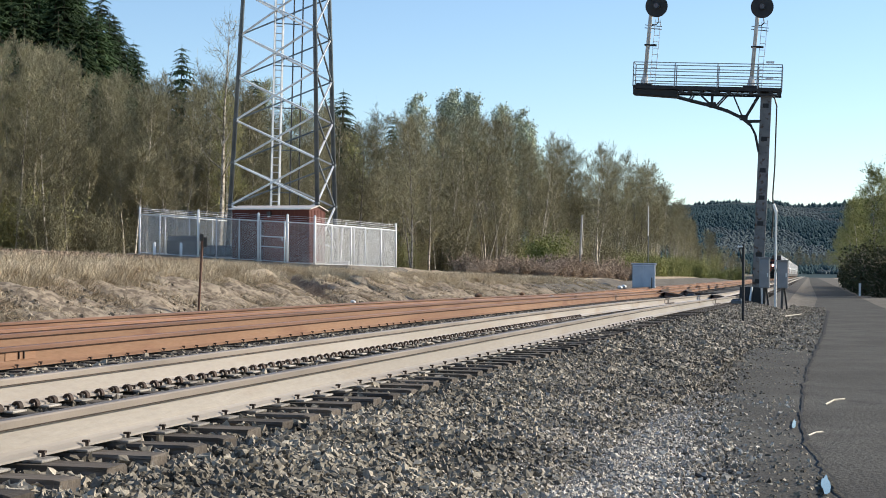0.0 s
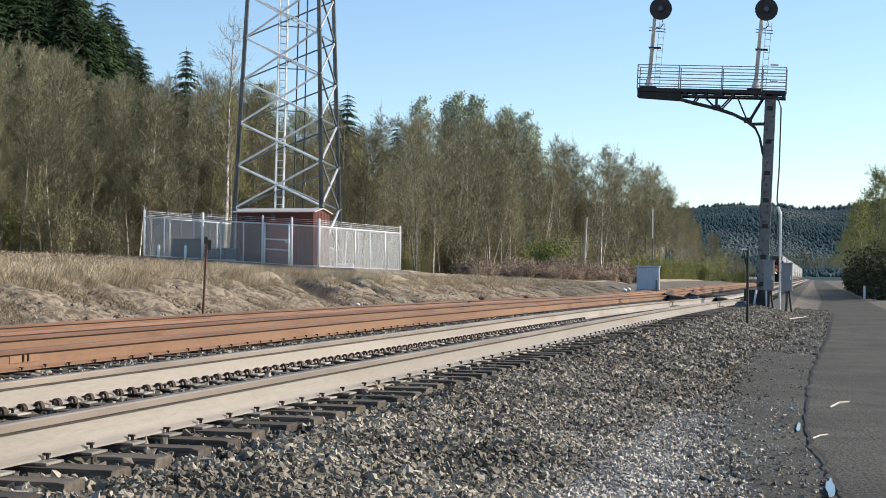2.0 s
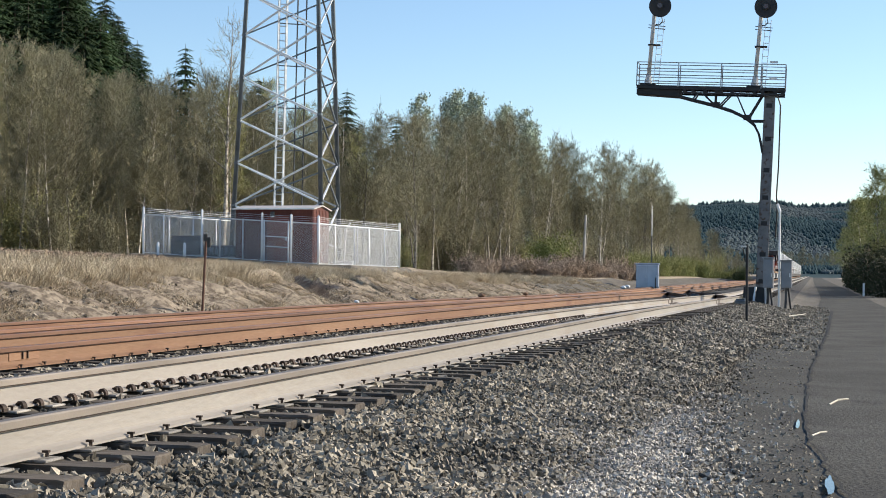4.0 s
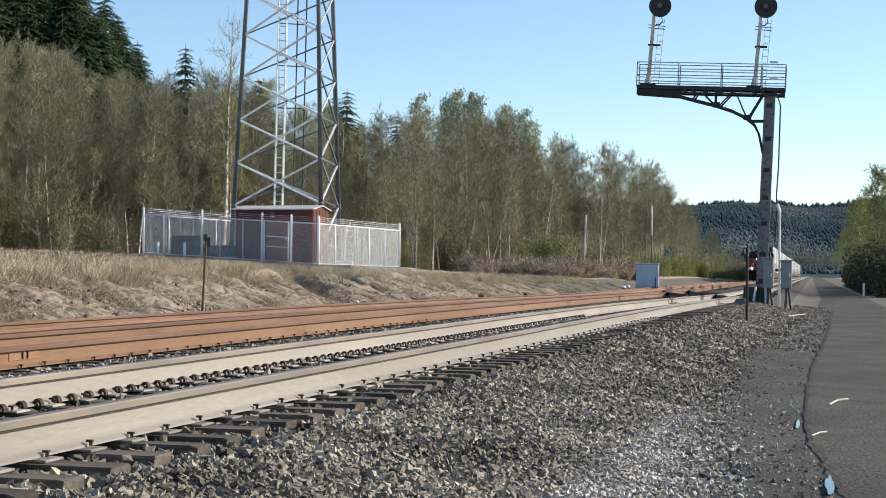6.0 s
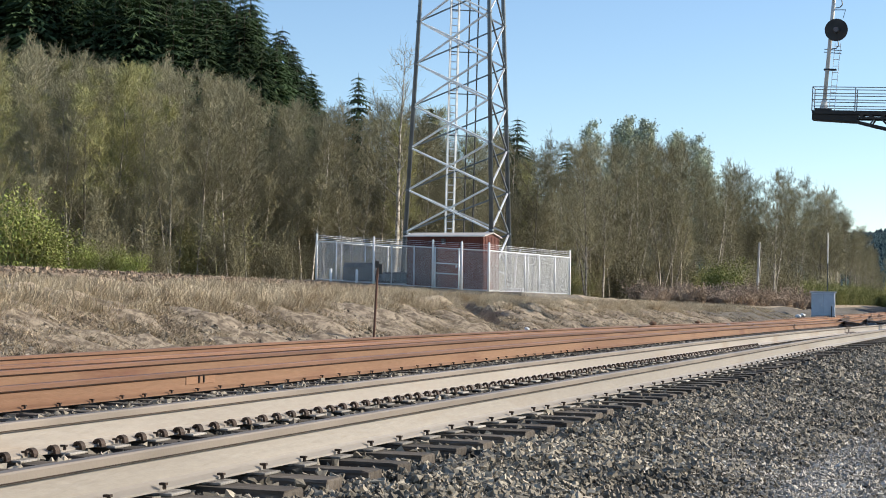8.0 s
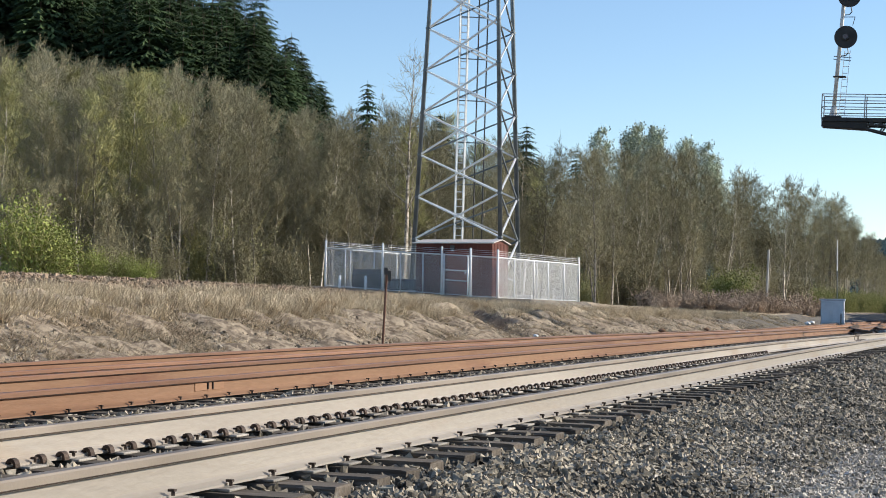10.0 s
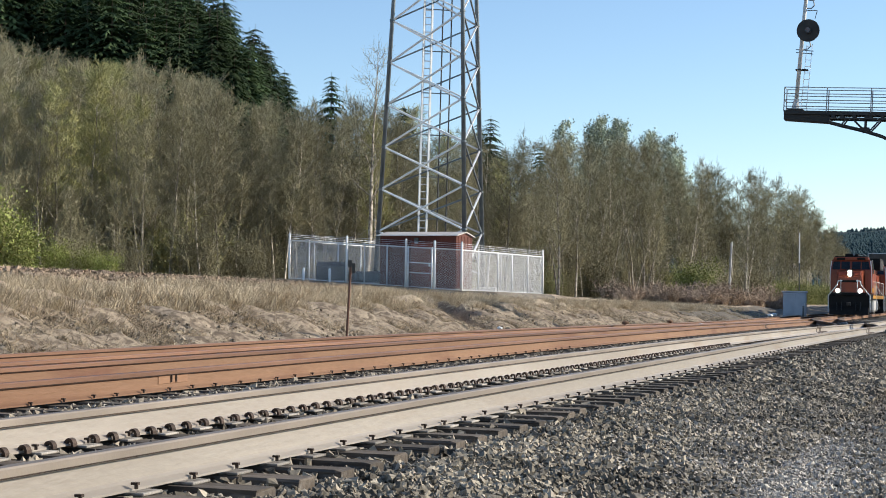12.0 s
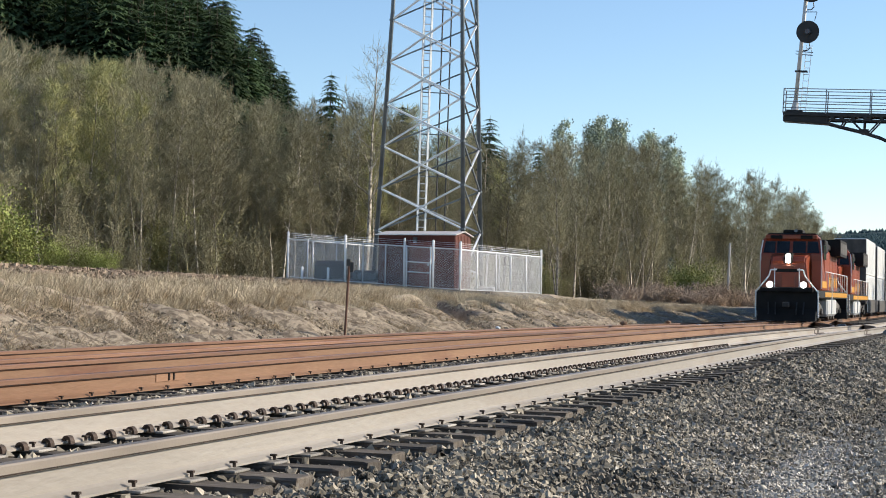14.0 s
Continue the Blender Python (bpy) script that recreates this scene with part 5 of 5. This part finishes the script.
def blades(name, x, y, per, half, low, high, lean, r, material, label):
    """Tufts of thin blades at the given places, in one mesh."""
    n = len(x)
    base = np.repeat(np.stack([x, y, ground_z(x, y) - 0.05], -1), per, 0) + r.normal(0, 0.09, (n * per, 3)) * [1, 1, 0.15]
    tuft = np.repeat(r.normal(0, lean * 0.7, (n, 2)), per, 0)
    way = tuft + r.normal(0, lean, (n * per, 2)) + [0.12, -0.05]
    ht = r.uniform(low, high, n * per) * np.repeat(r.uniform(0.5, 1.4, n), per)
    tip = base + np.stack([way[:, 0] * ht, way[:, 1] * ht, ht], -1)
    az = r.uniform(0, math.pi, n * per)
    side = np.stack([np.cos(az), np.sin(az), 0 * az], -1) * half
    vs = np.stack([base - side, base + side, tip + side * 0.25, tip - side * 0.25], 1).reshape(-1, 3)
    ob = quick(name, vs, np.arange(len(vs)).reshape(-1, 4), material, None)
    tagged(ob, label, "grass", kind="stuff")


def grass():
    """Dry grass: a pale fringe along the crest of the bank, thin matted tufts on its face."""
    r = np.random.default_rng(23)

    def places(n, v0, v1, bias, spread):
        y = 17 + 118 * r.random(n) ** 1.15
        v = r.uniform(v0, v1, n)
        x = line_x(y, 0, 3) - v
        dens = np.array([noise.noise((a * 0.45, b * 0.3, 2)) + 0.5 * noise.noise((a * 1.6, b * 1.2, 6)) for a, b in zip(x, y)])
        ok = (dens + bias > r.uniform(-spread, spread, n)) & ~((x > -30.5) & (x < -19.5) & (y > 68.5)) & (gully_at(x, y) < 0.15)
        return x[ok], y[ok]

    blades("dry_grass", *places(30000, 4.5, 8.8, 0.14, 0.3), 11, 0.0065, 0.1, 0.36, 0.5, r, DRYGRASS, "pale straw-coloured grass along the crest of the bank")
    blades("dry_grass", *places(30000, 2.6, 5.6, 0.06, 0.35), 9, 0.006, 0.05, 0.17, 1.3, r, MATTED, "matted dead grass on the face of the bank")
    blades("dry_grass", *places(12000, 8.4, 16.0, -0.12, 0.3), 9, 0.008, 0.08, 0.24, 0.6, r, MATTED, "sparse dead grass on turned soil")


wood(), firs(), roadside(), hills(), grass()
stones("soil_clods", 20000, (-27, -18.5), (20, 72), (0.03, 0.13), lambda x, y, u: (line_x(y, 0, 3) - x > 9) & ~((x > -31) & (x < -19) & (y > 63)), CLOD, "lumps of turned brown soil along the top of the bank", 0.35)

stones("bank_rubble", 22000, (-17.5, -9.6), (17, 110), (0.015, 0.07), lambda x, y, u: (line_x(y, 0, 3) - x > 2.3) & (line_x(y, 0, 3) - x < 6.5) & (gully_at(x, y) < 0.3), pbr("bank_clay", (0.2, 0.17, 0.13), (0.36, 0.31, 0.245), 2, 0.95, bump=0.4, vary=0.35, island=True, spec=0.1), "crumbled grey-brown earth and stones on the bank", 0.4)

# ---- train ----
ORANGE = pbr("orange_loco_paint", (0.221, 0.0357, 0.0102), (0.264, 0.0476, 0.0136), 0.6, 0.35, bump=0.05, vary=0.06, c3=(0.289, 0.068, 0.0213), spots=(0.6, 0.75), spec=0.5)
YELLOW = pbr("yellow_stripe_paint", (0.58, 0.27, 0.03), (0.64, 0.32, 0.045), 0.6, 0.35, bump=0.05, vary=0.05, spec=0.5)
LOCOBLACK = pbr("black_loco_paint", (0.009, 0.0085, 0.008), (0.02, 0.018, 0.017), 1.0, 0.75, bump=0.05, vary=0.15, spec=0.2)
TRUCKGREY = pbr("dusty_truck_steel", (0.05, 0.046, 0.042), (0.1, 0.09, 0.08), 1.5, 0.75, bump=0.15, vary=0.15)
TANKGREY = pbr("silver_tank_paint", (0.45, 0.45, 0.45), (0.55, 0.55, 0.54), 1, 0.5, metal=0.1, bump=0.05, vary=0.06)
GLASS = pbr("cab_glass", (0.015, 0.02, 0.025), (0.02, 0.025, 0.03), 1, 0.08, bump=0, vary=0.02, spec=0.9)
LAMP = pbr("lit_lamp", (0.9, 0.9, 0.85), (0.9, 0.9, 0.85), 1, 0.3, bump=0, vary=0, emit=((1.0, 0.95, 0.85), 30))
WHEEL = pbr("wheel_steel", (0.09, 0.08, 0.075), (0.16, 0.14, 0.13), 2, 0.5, metal=0.6, bump=0.05)
STEPWHITE = pbr("white_handrail", (0.7, 0.7, 0.68), (0.78, 0.78, 0.76), 2, 0.5, bump=0, vary=0.04)


def bogie(parent, y0, axles, pitch, r=0.53, frame_mat=None):
    fr = None
    for sx in (-1, 1):
        bm = B()
        prism(bm, [(y0 - 0.6, 0.55), (y0 + pitch * (axles - 1) + 0.6, 0.55), (y0 + pitch * (axles - 1) + 0.6, 0.8), (y0 + pitch * (axles - 1) * 0.75, 1.0), (y0 + pitch * (axles - 1) * 0.25, 1.0), (y0 - 0.6, 0.8)], sx * 1.05 - 0.09, sx * 1.05 + 0.09)
        fr = part("truck_frame", bm, frame_mat or TRUCKGREY, parent)
        for i in range(axles):
            y = y0 + i * pitch
            wh = part("wheel", beam(B(), (sx * 0.7, y, r), (sx * 0.84, y, r), r, seg=24), WHEEL, parent)
            part("flange", beam(B(), (sx * 0.67, y, r), (sx * 0.7, y, r), r + 0.025, seg=24), WHEEL, wh)
            part("axle_box", box(B(), sx * 1.16 - 0.07, sx * 1.16 + 0.07, y - 0.16, y + 0.16, r - 0.16, r + 0.16, 0.03), TRUCKGREY, fr)
    for i in range(axles):
        part("axle", beam(B(), (-0.68, y0 + i * pitch, r), (0.68, y0 + i * pitch, r), 0.09, seg=8), TRUCKGREY, parent)


def locomotive(lit, label):
    """A wide-nosed six-axle diesel; its front looks towards -y, rail tops at z 0."""
    t = thing("locomotive", pose(0, 0, 0), label, "locomotive", "coupled locomotives")
    # frame, pilot, plough
    part("frame_sill", box(B(), -1.5, 1.5, 0.9, 21.6, 1.22, 1.62, 0.03), LOCOBLACK, t)
    part("side_sill_stripe", box(B(), 1.5, 1.512, 5.0, 21.4, 1.3, 1.55), YELLOW, t)
    pilot = part("pilot", box(B(), -1.5, 1.5, 0.45, 0.95, 0.55, 1.62, 0.06), LOCOBLACK, t)
    bm = prism(B(), [(0.95, 0.08), (0.2, 0.08), (0.32, 0.45), (0.5, 0.78), (0.95, 0.78)], -1.42, 1.42)
    part("snowplough", bm, LOCOBLACK, pilot, "black steel plough blade")
    part("coupler", box(B(), -0.16, 0.16, -0.15, 0.5, 0.75, 1.02, 0.05), TRUCKGREY, t)
    for x in (-0.9, -0.55, 0.5, 0.85):
        part("air_hose", beam(B(), (x, 0.42, 1.0), (x * 0.95, 0.2, 0.4), 0.035, seg=6), BLACKPAINT, pilot)
    part("anticlimber", box(B(), -1.3, 1.3, 0.25, 0.5, 1.5, 1.75, 0.04), LOCOBLACK, pilot)
    # nose
    bm = B()
    prism(bm, [(0.95, 1.62), (2.7, 1.62), (2.7, 3.5), (1.35, 3.3), (1.0, 3.0)], -1.05, 1.05)
    for v in bm.verts:
        if v.co.z > 2.9 and v.co.y < 2:
            v.co.x *= 0.8
    bmesh.ops.bevel(bm, geom=list(bm.edges), offset=0.07, segments=2, affect="EDGES")
    nose = part("nose", bm, ORANGE, t, "orange short hood")
    part("nose_door", box(B(), -0.34, 0.34, 0.93, 0.97, 1.66, 2.85, 0.02), ORANGE, nose)
    plate = part("emblem_plate", box(B(), -0.75, 0.75, 0.925, 0.97, 2.42, 2.75, 0.01), ORANGE, nose)
    part("emblem_bar", box(B(), -0.6, 0.6, 0.915, 0.925, 2.5, 2.67), LOCOBLACK, plate)
    # cab
    bm = prism(B(), [(2.55, 1.62), (5.3, 1.62), (5.3, 4.42), (2.75, 4.42), (2.62, 4.15), (2.35, 3.42), (2.35, 3.1)], -1.55, 1.55)
    for v in bm.verts:
        if v.co.z > 4.3:
            v.co.x *= 0.78
    bmesh.ops.bevel(bm, geom=[e for e in bm.edges], offset=0.04, segments=1, affect="EDGES")
    cab = part("cab", bm, ORANGE, t, "orange cab with a black roof")
    for sx in (-1, 1):
        part("lower_cab_front", box(B(), min(sx * 1.05, sx * 1.5), max(sx * 1.05, sx * 1.5), 2.2, 2.36, 1.62, 3.1), ORANGE, cab)
        for x0, x1 in ((0.08, 0.72), (0.8, 1.4)):
            bm = B()
            a, b = sorted((sx * x0, sx * x1))
            vs = [bm.verts.new(c) for c in ((a, 2.34, 3.5), (b, 2.34, 3.5), (b * (0.93 if abs(b) > 1 else 1), 2.585, 4.1), (a * (0.93 if abs(a) > 1 else 1), 2.585, 4.1))]
            bm.faces.new(vs)
            bmesh.ops.solidify(bm, geom=list(bm.faces), thickness=0.03)
            part("windshield", bm, GLASS, cab)
        part("side_window", box(B(), min(sx * 1.545, sx * 1.565), max(sx * 1.545, sx * 1.565), 3.1, 4.7, 3.2, 3.95), GLASS, cab)
        part("cab_stripe", box(B(), min(sx * 1.55, sx * 1.558), max(sx * 1.55, sx * 1.558), 2.5, 5.2, 1.75, 2.1), YELLOW, cab)
        # white bars paint the sunlit edge onto the cab corners
        part("cab_corner_trim", bar(B(), (sx * 1.52, 2.36, 1.7), (sx * 1.52, 2.36, 3.4), 0.06, 0.06), STEPWHITE, cab)
        part("cab_corner_trim", bar(B(), (sx * 1.52, 2.37, 3.4), (sx * 1.44, 2.62, 4.15), 0.06, 0.06), STEPWHITE, cab)
    part("cab_roof", box(B(), -1.22, 1.22, 2.72, 5.35, 4.42, 4.52, 0.04), LOCOBLACK, cab)
    part("brow", box(B(), -1.3, 1.3, 2.5, 2.75, 4.18, 4.44, 0.05), ORANGE, cab)
    for sx in (-1, 1):
        part("number_board", box(B(), sx * 0.75 - 0.3, sx * 0.75 + 0.3, 2.47, 2.5, 4.22, 4.4), LOCOBLACK, cab)
    part("roof_unit", box(B(), -0.5, 0.5, 3.2, 4.6, 4.52, 4.72, 0.05), LOCOBLACK, cab)
    part("horn", beam(B(), (0.2, 2.95, 4.62), (0.2, 2.6, 4.64), 0.04, 0.09, 8), GALVDARK, cab)
    lampm = LAMP if lit else GALV
    head = part("headlight_case", box(B(), -0.2, 0.2, 0.98, 1.5, 2.9, 3.48, 0.05), LOCOBLACK, t)
    for z in (3.08, 3.3):
        part("headlight", beam(B(), (0, 0.93, z), (0, 0.98, z), 0.13, seg=16), lampm, head)
    for sx in (-1, 1):
        dl = part("ditch_light_case", box(B(), sx * 0.82 - 0.17, sx * 0.82 + 0.17, 0.3, 0.5, 1.7, 2.04, 0.04), LOCOBLACK, t)
        part("ditch_light", beam(B(), (sx * 0.82, 0.25, 1.87), (sx * 0.82, 0.3, 1.87), 0.15, seg=16), lampm, dl)
        # handrails and steps at the front
        bm = B()
        pts = [(sx * 1.52, 0.5, 0.4), (sx * 1.52, 0.48, 1.5), (sx * 0.88, 0.45, 2.3), (sx * 0.8, 0.45, 2.6), (sx * 0.5, 0.45, 2.62)]
        for a, b in zip(pts[:-1], pts[1:]):
            beam(bm, a, b, 0.035, seg=6)
        part("front_handrail", bm, STEPWHITE, t)
        part("front_handrail", beam(B(), (sx * 0.6, 0.45, 1.7), (sx * 0.6, 0.45, 2.7), 0.025, seg=6), STEPWHITE, t)
        for k in range(4):
            part("step", box(B(), min(sx * 1.15, sx * 1.54), max(sx * 1.15, sx * 1.54), 0.55, 1.0, 0.35 + 0.31 * k, 0.39 + 0.31 * k), STEPWHITE, t)
        part("step_side", bar(B(), (sx * 1.53, 0.5, 0.25), (sx * 1.53, 0.5, 1.6), 0.05, 0.09), STEPWHITE, t)
        # side railing
        part("side_railing", beam(B(), (sx * 1.47, 5.6, 2.62), (sx * 1.47, 21.3, 2.62), 0.022, seg=6), STEPWHITE, t)
        for i in range(10):
            part("railing_post", beam(B(), (sx * 1.47, 5.6 + i * 1.74, 1.62), (sx * 1.47, 5.6 + i * 1.74, 2.62), 0.022, seg=6), STEPWHITE, t)
        for yy0 in (9.3, 21.2):
            part("ladder_rail", bar(B(), (sx * 1.52, yy0, 0.4), (sx * 1.52, yy0, 2.6), 0.06, 0.06), STEPWHITE, t)
    # long hood
    hood = part("long_hood", box(B(), -0.92, 0.92, 5.3, 21.0, 1.62, 3.95, 0.08), ORANGE, t, "orange long hood with a yellow band")
    part("hood_stripe", box(B(), 0.92, 0.932, 5.6, 20.8, 1.9, 2.45), YELLOW, hood)
    part("hood_top", box(B(), -0.95, 0.95, 5.3, 21.0, 3.95, 4.35, 0.1), LOCOBLACK, hood)
    for i in range(13):
        y = 6.1 + i * 1.1
        part("hood_door", box(B(), 0.92, 0.945, y, y + 0.98, 2.5, 3.75, 0.01), ORANGE, hood)
    part("inverter_cabinet", box(B(), -1.45, 1.45, 5.32, 8.0, 1.63, 3.6, 0.05), ORANGE, t)
    part("exhaust_stack", box(B(), -0.5, 0.5, 11.5, 13.2, 4.35, 4.62, 0.06), LOCOBLACK, t)
    wing = part("radiator_wing", prism(B(), [(15.5, 3.7), (20.8, 3.7), (20.8, 4.65), (15.5, 4.65)], -1.5, 1.5), LOCOBLACK, t)
    for i in range(6):
        part("radiator_grille", box(B(), 1.5, 1.52, 15.7 + i * 0.85, 16.4 + i * 0.85, 3.85, 4.5), TRUCKGREY, wing)
    part("air_intake", box(B(), -1.2, 1.2, 8.6, 10.4, 3.7, 4.4, 0.05), LOCOBLACK, t)
    tank = part("fuel_tank", box(B(), -1.4, 1.4, 8.3, 14.3, 0.25, 1.22, 0.12), TANKGREY, t, "dusty silver-grey fuel tank")
    bogie(t, 2.7, 3, 2.0)
    bogie(t, 15.7, 3, 2.0)
    return t


def container_car(colours, label, height):
    """A well car with one container, or two stacked, seen end on; rail tops at z 0."""
    t = thing("container_car", pose(0, 0, 0), label, "container car", "cars of the train")
    part("well", box(B(), -1.45, 1.45, 1.6, 14.6, 0.32, 1.35, 0.04), TRUCKGREY, t)
    part("end_platform", box(B(), -1.3, 1.3, 0.1, 1.6, 1.0, 1.25, 0.03), TRUCKGREY, t)
    part("end_platform", box(B(), -1.3, 1.3, 14.6, 16.1, 1.0, 1.25, 0.03), TRUCKGREY, t)
    z = 0.5
    for c in colours:
        k = part("container", box(B(), -1.22, 1.22, 1.75, 14.45, z, z + 2.75, 0.03), c, t)
        for sx in (-1, 1):
            for i in range(10):
                y = 2.1 + i * 1.3
                part("side_rib", box(B(), min(sx * 1.22, sx * 1.235), max(sx * 1.22, sx * 1.235), y, y + 0.35, z + 0.15, z + 2.6), c, k)
        z += 2.78
    # added dark sheet over the container fronts, standing in for their shade
    part("end_wall", box(B(), -1.18, 1.18, 1.72, 1.75, 0.6, z - 0.1), TRUCKGREY, t)
    bogie(t, 0.0, 2, 1.7, 0.42)
    return t


BOXW = pbr("white_container_paint", (0.612, 0.612, 0.594), (0.684, 0.684, 0.666), 0.5, 0.5, bump=0.08, fine=8, vary=0.08, c3=(0.45, 0.414, 0.378), spots=(0.62, 0.78))
BOXG = pbr("grey_container_paint", (0.3, 0.32, 0.33), (0.4, 0.41, 0.42), 0.5, 0.55, bump=0.08, fine=8, vary=0.1)
BOXR = pbr("brown_container_paint", (0.18, 0.06, 0.04), (0.24, 0.085, 0.055), 0.5, 0.6, bump=0.08, fine=8, vary=0.1)
TRAIN = [locomotive(True, "orange and black diesel locomotive with lit headlights leading the train"), locomotive(False, "second orange and black diesel locomotive coupled behind")]
OFFSETS = [0.0, 22.4]
pair = [container_car([BOXW, BOXW], "well car with two stacked white containers", 2), container_car([BOXG, BOXW], "well car with a white container stacked on a grey one", 2), container_car([BOXR, BOXG], "well car with a grey container stacked on a brown one", 2)]
y_next = 45.0
for i in range(38):
    kind = [0, 1, 0, 2, 1, 0][i % 6]
    car = pair[kind] if i in (0, 1, 3) else copy_thing(pair[kind], pose(0, 0, 0))
    TRAIN.append(car)
    OFFSETS.append(y_next)
    y_next += 16.4
SPEED, LAST_Y = 21.8, 82.2


def motions():
    """The train draws nearer along the second track."""
    for car, off in zip(TRAIN, OFFSETS):
        rows = []
        for k in range(8):
            t = 2.0 * k
            y = LAST_Y + SPEED * (14.0 - t) + off
            rows.append((t, pose(float(line_x(100, 0, 2)), y, float(level(y)) + 0.185)))
        walk(car, rows)


motions()
